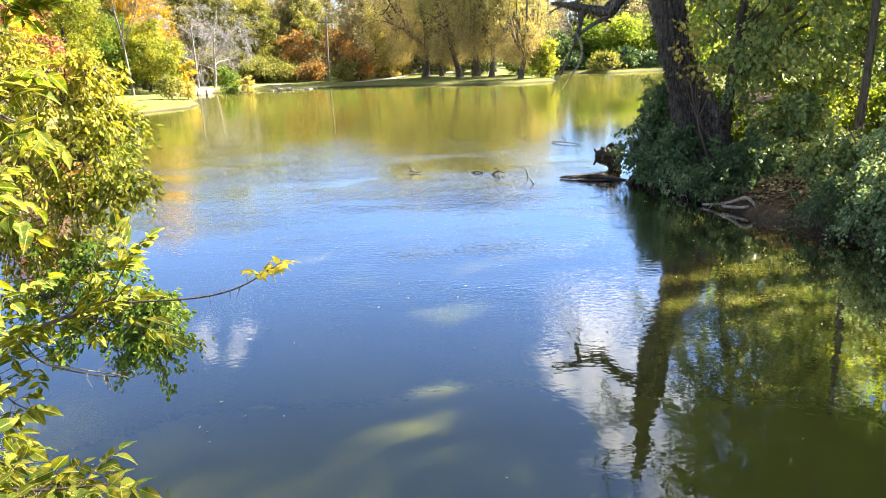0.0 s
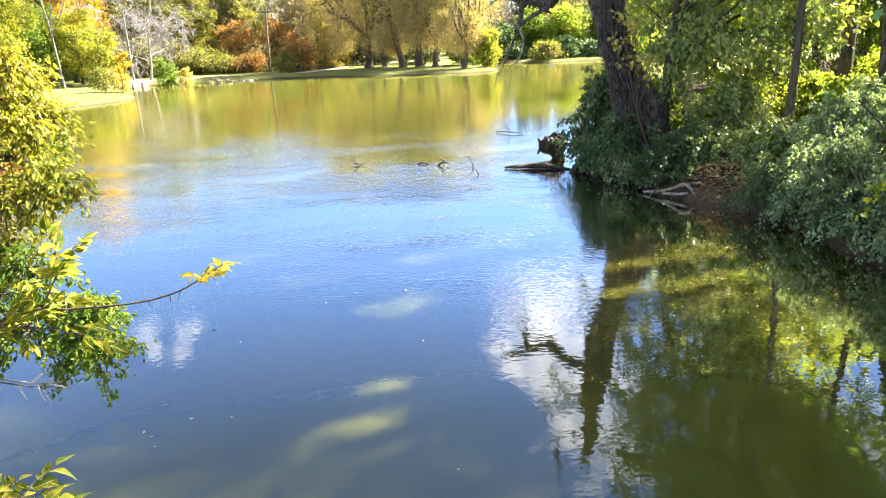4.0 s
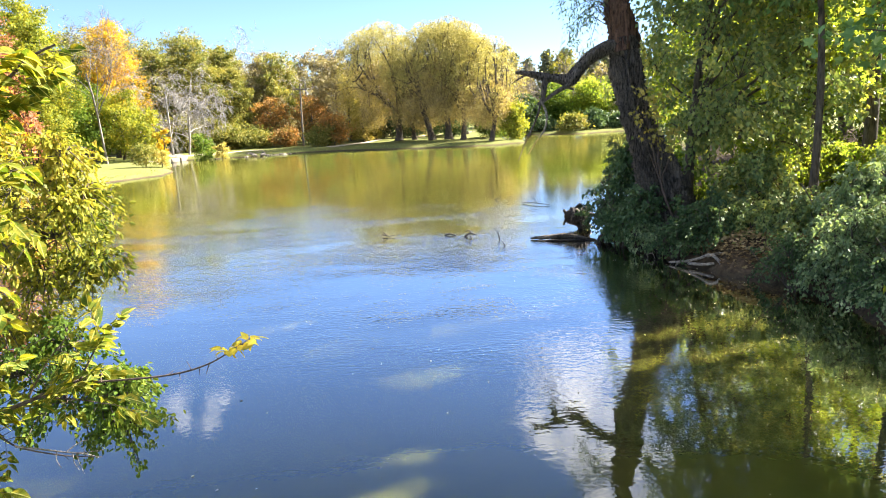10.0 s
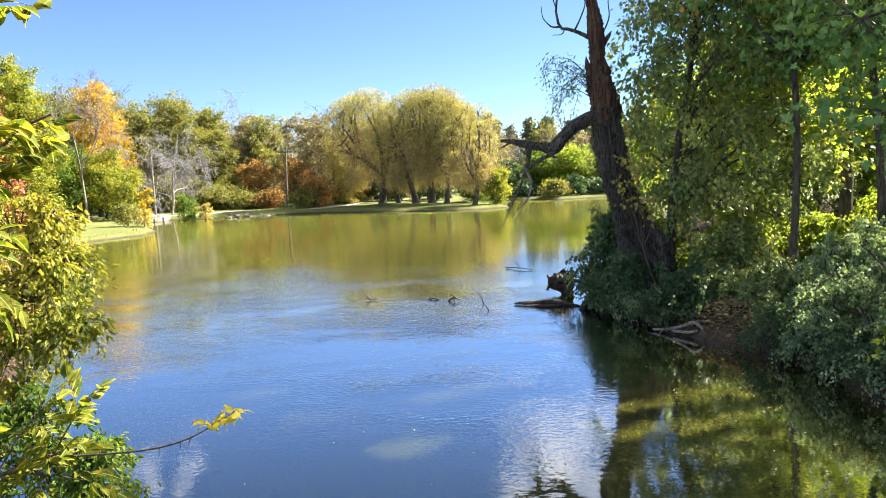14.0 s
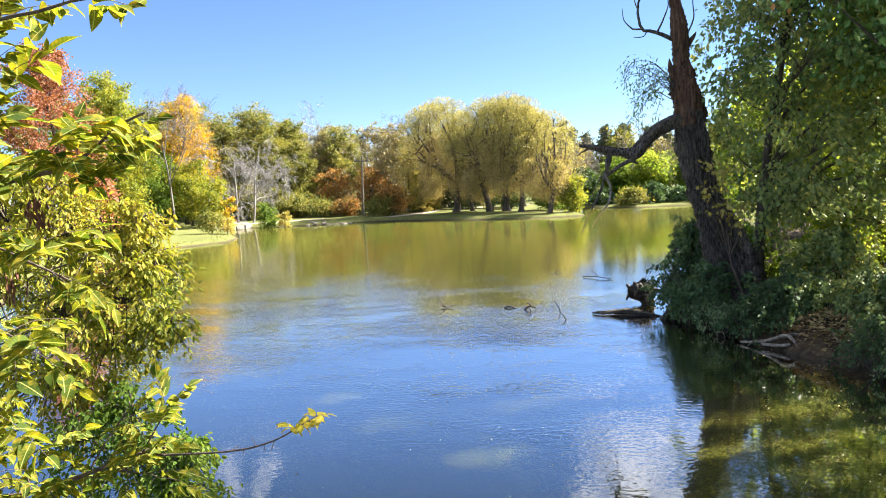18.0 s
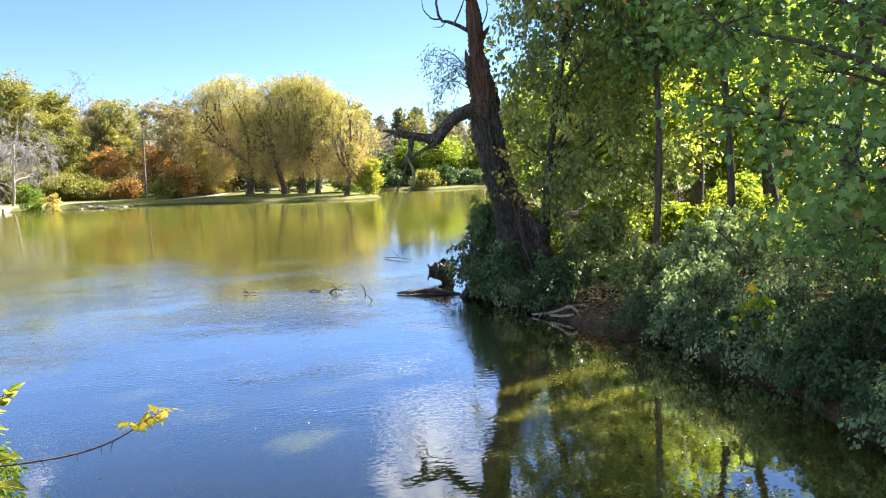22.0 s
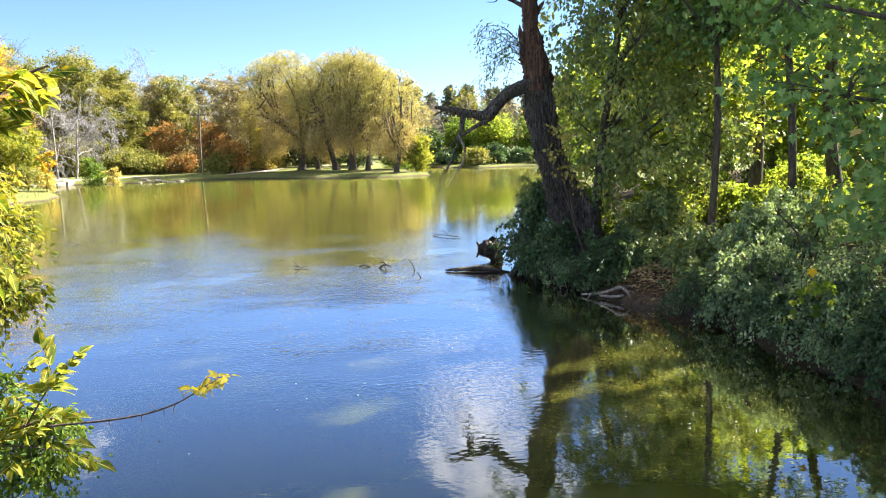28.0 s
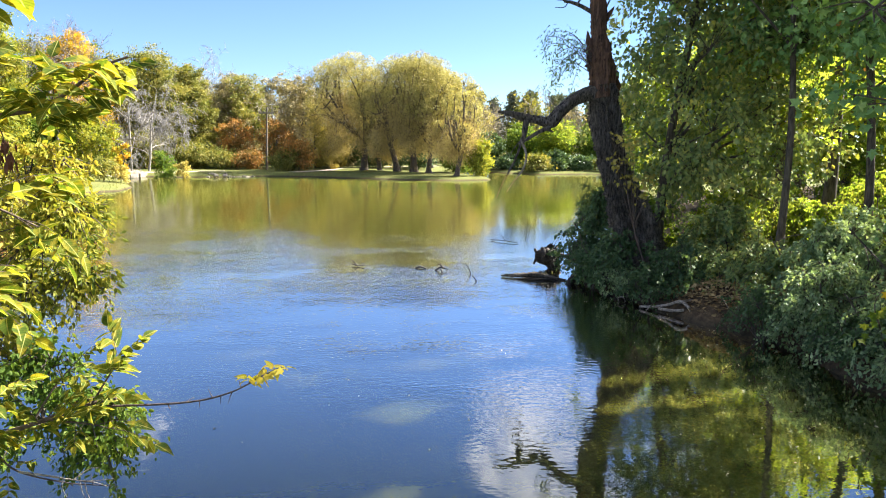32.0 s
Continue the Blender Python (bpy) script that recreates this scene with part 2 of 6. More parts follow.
def water_mat():
    m, nt = tree_of("pond_water")
    tc = nt.nodes.new("ShaderNodeTexCoord")
    # silt: slightly uneven olive body colour
    silt = noise_of(nt, 0.35, 3.0)
    col = ramp(nt, silt, [(0.3, (0.050, 0.051, 0.008)), (0.7, (0.072, 0.072, 0.012))])
    p = put(nt, "BsdfPrincipled", Roughness=0.5, IOR=1.33)
    p.inputs["Specular IOR Level"].default_value = 0.0
    p.subsurface_method = "RANDOM_WALK"
    p.inputs["Subsurface Weight"].default_value = 1.0
    p.inputs["Subsurface Radius"].default_value = (1.0, 1.0, 0.8)
    p.inputs["Subsurface Scale"].default_value = 0.5
    nt.links.new(col, p.inputs["Base Color"])
    # fine wind ripples in patches over a slow swell
    speckle = noise_of(nt, 1.0, 1.5, (11.0, 13.0, 1.0), 0.5)
    crests = noise_of(nt, 1.0, 1.0, (3.0, 11.0, 1.0), 0.5)
    blend = nt.nodes.new("ShaderNodeMath")
    blend.operation = "MULTIPLY_ADD"
    blend.inputs[1].default_value = 0.55
    nt.links.new(crests, blend.inputs[0])
    nt.links.new(speckle, blend.inputs[2])
    fine = blend.outputs[0]
    mid = noise_of(nt, 1.5, 2.0, (0.5, 1.4, 1.0), 0.5)
    patch = noise_of(nt, 0.16, 3.0, (0.7, 1.0, 1.0), 0.5)
    sep = nt.nodes.new("ShaderNodeSeparateXYZ")
    nt.links.new(tc.outputs["Object"], sep.inputs[0])
    # the breeze dies out towards the far shore and close under the near bank
    reach = nt.nodes.new("ShaderNodeMath")
    reach.operation = "MULTIPLY_ADD"
    reach.inputs[1].default_value = 16.0
    nt.links.new(patch, reach.inputs[0])
    nt.links.new(sep.outputs["Y"], reach.inputs[2])
    fz = put(nt, "MapRange")
    fz.inputs["From Min"].default_value, fz.inputs["From Max"].default_value = 41.0, 29.0
    nt.links.new(reach.outputs[0], fz.inputs["Value"])
    nr = put(nt, "MapRange")
    nr.inputs["From Min"].default_value, nr.inputs["From Max"].default_value = 16.0, 22.0
    nt.links.new(reach.outputs[0], nr.inputs["Value"])
    both = nt.nodes.new("ShaderNodeMath")
    both.operation = "MULTIPLY"
    nt.links.new(fz.outputs[0], both.inputs[0])
    nt.links.new(nr.outputs[0], both.inputs[1])
    lee = put(nt, "MapRange")
    lee.inputs["From Min"].default_value, lee.inputs["From Max"].default_value = 4.0, 2.0
    nt.links.new(sep.outputs["X"], lee.inputs["Value"])
    both2 = nt.nodes.new("ShaderNodeMath")
    both2.operation = "MULTIPLY"
    nt.links.new(both.outputs[0], both2.inputs[0])
    nt.links.new(lee.outputs[0], both2.inputs[1])
    # cat's paws: rippled patches between calmer lanes
    paw = noise_of(nt, 0.30, 3.0, (0.7, 1.3, 1.0), 0.6)
    pw = put(nt, "MapRange")
    pw.inputs["From Min"].default_value, pw.inputs["From Max"].default_value = 0.40, 0.64
    pw.inputs["To Min"].default_value, pw.inputs["To Max"].default_value = 0.12, 1.0
    nt.links.new(paw, pw.inputs["Value"])
    both3 = nt.nodes.new("ShaderNodeMath")
    both3.operation = "MULTIPLY"
    nt.links.new(both2.outputs[0], both3.inputs[0])
    nt.links.new(pw.outputs[0], both3.inputs[1])
    pr = put(nt, "MapRange")
    calm = put(nt, "MapRange")
    calm.inputs["From Min"].default_value, calm.inputs["From Max"].default_value = 9.0, 24.0
    calm.inputs["To Min"].default_value, calm.inputs["To Max"].default_value = 0.05, 0.12
    nt.links.new(sep.outputs["Y"], calm.inputs["Value"])
    nt.links.new(calm.outputs[0], pr.inputs["To Min"])
    pr.inputs["To Max"].default_value = 1.0
    nt.links.new(both3.outputs[0], pr.inputs["Value"])
    mu = nt.nodes.new("ShaderNodeMath")
    mu.operation = "MULTIPLY"
    nt.links.new(fine, mu.inputs[0])
    nt.links.new(pr.outputs[0], mu.inputs[1])
    ad = nt.nodes.new("ShaderNodeMath")
    ad.operation = "MULTIPLY_ADD"
    ad.inputs[1].default_value = 0.055
    nt.links.new(mid, ad.inputs[0])
    nt.links.new(mu.outputs[0], ad.inputs[2])
    bp = put(nt, "Bump", Strength=1.0, Distance=0.013)
    nt.links.new(ad.outputs[0], bp.inputs["Height"])
    gl = nt.nodes.new("ShaderNodeBsdfGlossy")
    gl.inputs["Roughness"].default_value = 0.012
    nt.links.new(bp.outputs[0], gl.inputs["Normal"])
    lw = nt.nodes.new("ShaderNodeLayerWeight")
    lw.inputs["Blend"].default_value = 0.5
    nt.links.new(bp.outputs[0], lw.inputs["Normal"])
    gloss = ramp(nt, lw.outputs["Facing"], [(0.25, (0.08, 0.08, 0.08)), (0.44, (0.19, 0.19, 0.19)), (0.50, (0.22, 0.22, 0.22)), (0.57, (0.36, 0.36, 0.36)), (0.64, (0.54, 0.54, 0.54)), (0.77, (0.94, 0.94, 0.94)), (0.97, (0.68, 0.68, 0.68))])
    ms = nt.nodes.new("ShaderNodeMixShader")
    nt.links.new(gloss, ms.inputs[0])
    nt.links.new(p.outputs[0], ms.inputs[1])
    nt.links.new(gl.outputs[0], ms.inputs[2])
    finish(nt, ms.outputs[0])
    return m


def ground_mat():
    """Mown grass, mud at the water's edge and brown leaf litter under the eastern trees."""
    m, nt = tree_of("ground_cover")
    tc = nt.nodes.new("ShaderNodeTexCoord")
    sep = nt.nodes.new("ShaderNodeSeparateXYZ")
    nt.links.new(tc.outputs["Object"], sep.inputs[0])
    g = noise_of(nt, 1.3, 6.0, None, 0.65)
    g2 = noise_of(nt, 0.12, 3.0)
    grass = ramp(nt, g, [(0.3, (0.055, 0.085, 0.018)), (0.7, (0.12, 0.15, 0.036))])
    grass = mixc(nt, g2, grass, (0.16, 0.155, 0.05))
    lit = noise_of(nt, 9.0, 5.0, None, 0.7)
    litter = ramp(nt, lit, [(0.3, (0.035, 0.024, 0.016)), (0.55, (0.10, 0.068, 0.040)), (0.75, (0.21, 0.15, 0.085))])
    mud = ramp(nt, lit, [(0.3, (0.024, 0.018, 0.012)), (0.7, (0.10, 0.075, 0.048))])
    fx = put(nt, "MapRange")
    fx.inputs["From Min"].default_value, fx.inputs["From Max"].default_value = 2.0, 4.0
    fy = put(nt, "MapRange")
    fy.inputs["From Min"].default_value, fy.inputs["From Max"].default_value = 50.0, 40.0
    nt.links.new(sep.outputs["X"], fx.inputs["Value"])
    nt.links.new(sep.outputs["Y"], fy.inputs["Value"])
    mu = nt.nodes.new("ShaderNodeMath")
    mu.operation = "MULTIPLY"
    nt.links.new(fx.outputs[0], mu.inputs[0])
    nt.links.new(fy.outputs[0], mu.inputs[1])
    col = mixc(nt, mu.outputs[0], grass, litter)
    fz = put(nt, "MapRange")
    fz.inputs["From Min"].default_value, fz.inputs["From Max"].default_value = 0.13, 0.05
    nt.links.new(sep.outputs["Z"], fz.inputs["Value"])
    col = mixc(nt, fz.outputs[0], col, mud)
    p = put(nt, "BsdfPrincipled", Roughness=0.95)
    p.inputs["Specular IOR Level"].default_value = 0.15
    nt.links.new(col, p.inputs["Base Color"])
    bp = put(nt, "Bump", Strength=0.7, Distance=0.06)
    nt.links.new(noise_of(nt, 7.0, 5.0, None, 0.7), bp.inputs["Height"])
    nt.links.new(bp.outputs[0], p.inputs["Normal"])
    finish(nt, p.outputs[0])
    return m


M_WATER, M_GROUND = water_mat(), ground_mat()
M_BARK = rough_mat("grey_brown_bark", (0.030, 0.024, 0.019), (0.15, 0.125, 0.10), 7.0, (2.2, 2.2, 0.45))
M_BARK_PALE = rough_mat("pale_grey_bark", (0.12, 0.105, 0.09), (0.33, 0.30, 0.27), 8.0, (2.0, 2.0, 0.5))
M_BARK_OLD = rough_mat("furrowed_willow_bark", (0.014, 0.012, 0.011), (0.28, 0.24, 0.21), 8.0, (3.0, 3.0, 0.6), 0.95, 1.0, 12.0, deep=0.12)
M_HEART = rough_mat("bare_heartwood", (0.022, 0.012, 0.009), (0.20, 0.112, 0.075), 5.0, (4.0, 4.0, 0.35), 0.85, 1.0, 9.0)
M_BARK_GREY = rough_mat("grey_trunk_bark", (0.085, 0.075, 0.065), (0.24, 0.22, 0.195), 8.0, (2.0, 2.0, 0.5))
M_TWIG = rough_mat("brown_twig", (0.05, 0.035, 0.03), (0.16, 0.12, 0.10), 30.0, None, 0.7, 0.3)
M_TWIG_GREY = rough_mat("grey_dead_twig", (0.18, 0.17, 0.16), (0.40, 0.38, 0.355), 20.0, None, 0.9, 0.3)
M_DRIFT = rough_mat("weathered_driftwood", (0.10, 0.08, 0.065), (0.52, 0.45, 0.38), 6.0, (1.0, 5.0, 5.0), 0.9, 0.9, 14.0)
M_WETWOOD = rough_mat("wet_dark_wood", (0.008, 0.006, 0.005), (0.055, 0.042, 0.032), 6.0, (1.0, 5.0, 5.0), 0.6, 0.9, 14.0)
M_STONE = rough_mat("pale_shore_stone", (0.11, 0.095, 0.075), (0.32, 0.285, 0.235), 4.0, None, 0.9, 0.6)
M_CONCRETE = rough_mat("weathered_concrete", (0.11, 0.098, 0.082), (0.25, 0.225, 0.19), 3.0, None, 0.9, 0.4)
M_PATH = rough_mat("gravel_path", (0.30, 0.25, 0.19), (0.52, 0.45, 0.36), 3.0, None, 0.95, 0.5)
M_POLE = rough_mat("weathered_pole_wood", (0.08, 0.066, 0.052), (0.20, 0.175, 0.145), 5.0, (4.0, 4.0, 0.4))

L_WILLOW = leaf_mat("willow_leaves", [(0.15, (0.19, 0.17, 0.065)), (0.5, (0.37, 0.345, 0.125)), (0.85, (0.54, 0.50, 0.18))], 0.34)
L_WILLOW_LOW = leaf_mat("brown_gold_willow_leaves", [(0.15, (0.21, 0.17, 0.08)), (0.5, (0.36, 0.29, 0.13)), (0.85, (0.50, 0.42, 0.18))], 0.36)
L_OLIVE = leaf_mat("olive_leaves", [(0.15, (0.109, 0.139, 0.031)), (0.5, (0.216, 0.231, 0.061)), (0.85, (0.356, 0.309, 0.093))], 0.35)
L_BROWN = leaf_mat("brown_autumn_leaves", [(0.15, (0.20, 0.175, 0.095)), (0.5, (0.31, 0.275, 0.155)), (0.85, (0.43, 0.375, 0.215))], 0.3)
L_RUST = leaf_mat("rust_leaves", [(0.15, (0.14, 0.12, 0.045)), (0.5, (0.30, 0.185, 0.065)), (0.88, (0.46, 0.225, 0.07))], 0.35)
L_RED = leaf_mat("red_leaves", [(0.15, (0.13, 0.09, 0.04)), (0.45, (0.31, 0.125, 0.07)), (0.85, (0.46, 0.20, 0.12))], 0.35)
L_ORANGE = leaf_mat("orange_yellow_leaves", [(0.1, (0.30, 0.27, 0.03)), (0.45, (0.56, 0.41, 0.035)), (0.85, (0.60, 0.32, 0.035))], 0.4)
L_YELLOW = leaf_mat("pale_yellow_leaves", [(0.1, (0.24, 0.22, 0.055)), (0.5, (0.44, 0.38, 0.11)), (0.9, (0.60, 0.50, 0.17))], 0.35)
L_GREEN = leaf_mat("green_leaves", [(0.1, (0.064, 0.123, 0.021)), (0.5, (0.128, 0.212, 0.034)), (0.9, (0.230, 0.289, 0.051))], 0.45)
L_BRIGHT = leaf_mat("bright_yellow_green_leaves", [(0.1, (0.11, 0.155, 0.025)), (0.5, (0.23, 0.27, 0.04)), (0.9, (0.46, 0.42, 0.065))], 0.5)
L_MAPLE = leaf_mat("maple_leaves", [(0.05, (0.09, 0.185, 0.055)), (0.5, (0.165, 0.295, 0.09)), (0.88, (0.28, 0.385, 0.115)), (0.97, (0.62, 0.28, 0.084))], 0.24, 0.5, sheen=0.22)
L_ELDER = leaf_mat("box_elder_leaves", [(0.1, (0.112, 0.181, 0.069)), (0.5, (0.219, 0.294, 0.100)), (0.85, (0.413, 0.425, 0.131)), (0.97, (0.650, 0.575, 0.125))], 0.26, 0.5, sheen=0.22)
L_SHRUB = leaf_mat("honeysuckle_leaves", [(0.1, (0.123, 0.202, 0.095)), (0.5, (0.224, 0.325, 0.168)), (0.9, (0.403, 0.504, 0.280))], 0.34, 0.5, sheen=0.22)
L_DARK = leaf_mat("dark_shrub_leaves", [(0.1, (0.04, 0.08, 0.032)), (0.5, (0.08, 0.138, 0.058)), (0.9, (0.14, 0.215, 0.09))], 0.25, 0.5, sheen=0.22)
L_PINE = leaf_mat("pine_needles", [(0.1, (0.104, 0.128, 0.080)), (0.9, (0.224, 0.240, 0.160))], 0.15)
# sunlight in the wood put into the colour: brighter, yellower, more translucent leaves
L_SUNLIT_TINT = leaf_mat("sunlit_tinted_green_leaves", [(0.1, (0.10, 0.18, 0.028)), (0.5, (0.22, 0.31, 0.048)), (0.9, (0.39, 0.41, 0.08))], 0.68)
L_BUCK = leaf_mat("buckthorn_leaves", [(0.05, (0.076, 0.119, 0.017)), (0.35, (0.221, 0.246, 0.034)), (0.7, (0.416, 0.383, 0.064)), (0.95, (0.484, 0.365, 0.102))], 0.45)
L_ASH = leaf_mat("ash_leaflets", [(0.05, (0.055, 0.10, 0.015)), (0.38, (0.115, 0.17, 0.02)), (0.7, (0.22, 0.245, 0.025)), (0.98, (0.46, 0.35, 0.035))], 0.55, 0.75, True)
L_ASH_TIP = leaf_mat("yellow_ash_leaflets", [(0.05, (0.45, 0.42, 0.04)), (0.5, (0.66, 0.56, 0.05)), (0.9, (0.78, 0.56, 0.06))], 0.5, 0.6, True)
L_SEED = leaf_mat("dry_seed_keys", [(0.1, (0.11, 0.045, 0.03)), (0.9, (0.26, 0.12, 0.08))], 0.25, 0.6)
L_GRASS = leaf_mat("bank_grass", [(0.1, (0.10, 0.13, 0.03)), (0.5, (0.20, 0.21, 0.06)), (0.9, (0.36, 0.32, 0.12))], 0.3)
L_FALLEN = leaf_mat("fallen_leaves", [(0.1, (0.10, 0.06, 0.035)), (0.5, (0.28, 0.18, 0.09)), (0.9, (0.55, 0.42, 0.22))], 0.2)
L_FLOAT = leaf_mat("bleached_floating_leaves", [(0.1, (0.40, 0.34, 0.22)), (0.5, (0.66, 0.60, 0.45)), (0.9, (0.80, 0.76, 0.62))], 0.1)


# ---- mesh tools ----
class Buf:
    """Vertices and faces gathered as arrays."""

    def __init__(self):
        self.v, self.f, self.n = [], [], 0

    def add(self, v, f):
        self.v.append(np.asarray(v, float).reshape(-1, 3))
        self.f.append(np.asarray(f, int) + self.n)
        self.n += len(self.v[-1])

    def mesh(self, name, mat, smooth=True):
        me = bpy.data.meshes.new(name)
        v = np.concatenate(self.v)
        loops = np.concatenate([f.ravel() for f in self.f])
        sizes = np.concatenate([np.full(len(f), f.shape[1]) for f in self.f])
        starts = np.r_[0, np.cumsum(sizes)[:-1]]
        me.vertices.add(len(v))
        me.vertices.foreach_set("co", v.astype(np.float32).ravel())
        me.loops.add(len(loops))
        me.loops.foreach_set("vertex_index", loops.astype(np.int32))
        me.polygons.add(len(sizes))
        me.polygons.foreach_set("loop_start", starts.astype(np.int32))
        me.polygons.foreach_set("loop_total", sizes.astype(np.int32))
        me.polygons.foreach_set("use_smooth", np.full(len(sizes), smooth))
        me.update(calc_edges=True)
        me.validate()
        me.materials.append(mat)
        return me


def part(name, buf, mat, parent=None, label="", smooth=True):
    ob = new(name, buf.mesh(name, mat, smooth) if isinstance(buf, Buf) else buf)
    if parent is not None:
        ob.parent = parent
    return tagged(ob, label)


def thing(name, place, label, category, group="", kind=""):
    ob = new(name)
    ob.location = place
    ob.empty_display_size = 0.2
    return tagged(ob, label, category, group, kind)


def smooth_line(pts, n):
    """A Catmull-Rom line of n points through the given ones (any number of columns)."""
    p = np.asarray(pts, float)
    if len(p) == 2:
        u = np.linspace(0, 1, n)[:, None]
        return p[0] * (1 - u) + p[1] * u
    q = np.vstack([2 * p[0] - p[1], p, 2 * p[-1] - p[-2]])
    s = np.linspace(0, len(p) - 1 - 1e-9, n)
    i = s.astype(int)
    u = (s - i)[:, None]
    a, b, c, d = q[i], q[i + 1], q[i + 2], q[i + 3]
    return 0.5 * (2 * b + (c - a) * u + (2 * a - 5 * b + 4 * c - d) * u**2 + (3 * b - a - 3 * c + d) * u**3)


def tube(buf, pts, rad, sides=6, bumpy=0.0, rng=None, cap=True):
    p, r = np.asarray(pts, float), np.asarray(rad, float)
    n = len(p)
    t = np.gradient(p, axis=0)
    t /= np.linalg.norm(t, axis=1)[:, None] + 1e-9
    ref = np.array([0.0, 1.0, 0.0]) if abs(t[:, 1]).mean() < 0.8 else np.array([1.0, 0, 0])
    x = np.cross(t, ref)
    x /= np.linalg.norm(x, axis=1)[:, None] + 1e-9
    y = np.cross(t, x)
    a = np.linspace(0, 2 * np.pi, sides, endpoint=False)
    rr = r[:, None] * np.ones(sides)
    if bumpy:
        ridge = 1 + bumpy * rng.normal(size=sides)
        rr = rr * (0.6 * ridge + 0.4) * (1 + 0.6 * bumpy * rng.normal(size=(n, sides)))
    v = p[:, None] + rr[..., None] * (np.cos(a)[None, :, None] * x[:, None] + np.sin(a)[None, :, None] * y[:, None])
    i = np.arange(n - 1)[:, None] * sides
    j = np.arange(sides)[None]
    k = (j + 1) % sides
    f = np.stack([i + j, i + k, i + sides + k, i + sides + j], -1).reshape(-1, 4)
    buf.add(v.reshape(-1, 3), f)
    if cap and r[-1] > 0.004:
        tip = p[-1] + t[-1] * r[-1] * 0.6
        base = (n - 1) * sides
        ring = v[-1]
        buf.add(np.vstack([ring, tip]), np.stack([np.arange(sides), (np.arange(sides) + 1) % sides, np.full(sides, sides)], -1))


DIAMOND = (np.array([(0, 0, 0), (0.36, 0.45, 0.10), (0, 1, -0.06), (-0.36, 0.45, 0.10)], float), np.array([(0, 1, 2), (0, 2, 3)]))
NARROW = (np.array([(0, 0, 0), (0.14, 0.5, 0.03), (0, 1, -0.03), (-0.14, 0.5, 0.03)], float), np.array([(0, 1, 2), (0, 2, 3)]))
OVAL = (np.array([(0, 0, 0), (0, 0.5, -0.05), (0, 1, -0.12), (-0.27, 0.28, 0.05), (-0.25, 0.62, 0.02), (0.27, 0.28, 0.05), (0.25, 0.62, 0.02)], float),
        np.array([(0, 1, 3), (1, 4, 3), (1, 2, 4), (0, 5, 1), (1, 5, 6), (1, 6, 2)]))
FLAKE = (np.array([(-0.34, 0.25, 0.06), (0.36, 0.30, 0.04), (0, 1.05, -0.06)], float), np.array([(0, 1, 2)]))
_star = [(0, 0), (0.16, 0.12), (0.46, 0.06), (0.30, 0.30), (0.56, 0.56), (0.26, 0.56), (0, 1.0), (-0.26, 0.56), (-0.56, 0.56), (-0.30, 0.30), (-0.46, 0.06), (-0.16, 0.12)]
MAPLE = (np.array([(0, 0.36, -0.05)] + [(x, y, 0.10 * abs(x) - 0.10 * max(0, y - 0.6)) for x, y in _star], float),
         np.array([(0, i + 1, (i + 1) % 12 + 1) for i in range(12)]))


def unit(a):
    return a / (np.linalg.norm(a, axis=-1, keepdims=True) + 1e-9)


def leaves(buf, p, d, nrm, size, shape):
    tv, tf = shape
    d = unit(d)
    x = unit(np.cross(d, nrm))
    nn = np.cross(x, d)
    v = p[:, None] + size[:, None, None] * (tv[None, :, 0:1] * x[:, None] + tv[None, :, 1:2] * d[:, None] + tv[None, :, 2:3] * nn[:, None])
    f = np.arange(len(p))[:, None, None] * len(tv) + tf[None]
    buf.add(v.reshape(-1, 3), f.reshape(-1, tf.shape[1]))


# ---- ground and water ----
SHORE = np.array([
    (7.0, -30), (6.6, 0), (6.5, 7.4), (6.5, 9.9), (6.5, 11.6), (5.9, 13.2), (5.2, 13.9), (4.6, 16.0), (4.0, 17.4), (4.2, 18.7), (4.9, 20.6), (7.2, 24),
    (11.7, 35), (16.1, 52), (20.3, 70), (24, 84), (22.5, 90), (18, 90.7), (14.5, 89.5), (9.4, 96), (5.2, 98), (3.7, 90.7), (5.8, 80), (6.9, 75.2),
    (2.9, 73.2), (-2.1, 75.1), (-7.9, 78.4), (-12.8, 81.9), (-17.9, 83.7), (-21.2, 80.7), (-24.2, 79.9), (-27.5, 79.9), (-31.5, 81.5), (-32.8, 76.4),
    (-28, 67.6), (-24.5, 60.1), (-23.4, 55.7), (-25.6, 51.5), (-28, 45.5), (-25.5, 35.2), (-18.8, 24), (-13, 15.4), (-9.1, 9.1), (-7.0, 6.2), (-5.2, 4.5),
    (-4.5, 2.7), (-4.4, -30)], float)


def shore_distance(x, y):
    """Metres from the water's edge, negative over the water."""
    x, y = np.asarray(x, float), np.asarray(y, float)
    best, inside = np.full(x.shape, 1e9), np.zeros(x.shape, bool)
    for a, b in zip(SHORE, np.roll(SHORE, -1, 0)):
        e = b - a
        s = np.clip(((x - a[0]) * e[0] + (y - a[1]) * e[1]) / (e @ e), 0, 1)
        best = np.minimum(best, np.hypot(x - a[0] - s * e[0], y - a[1] - s * e[1]))
        inside ^= ((a[1] > y) != (b[1] > y)) & (x < e[0] * (y - a[1]) / (e[1] + 1e-12) + a[0])
    return np.where(inside, -best, best)


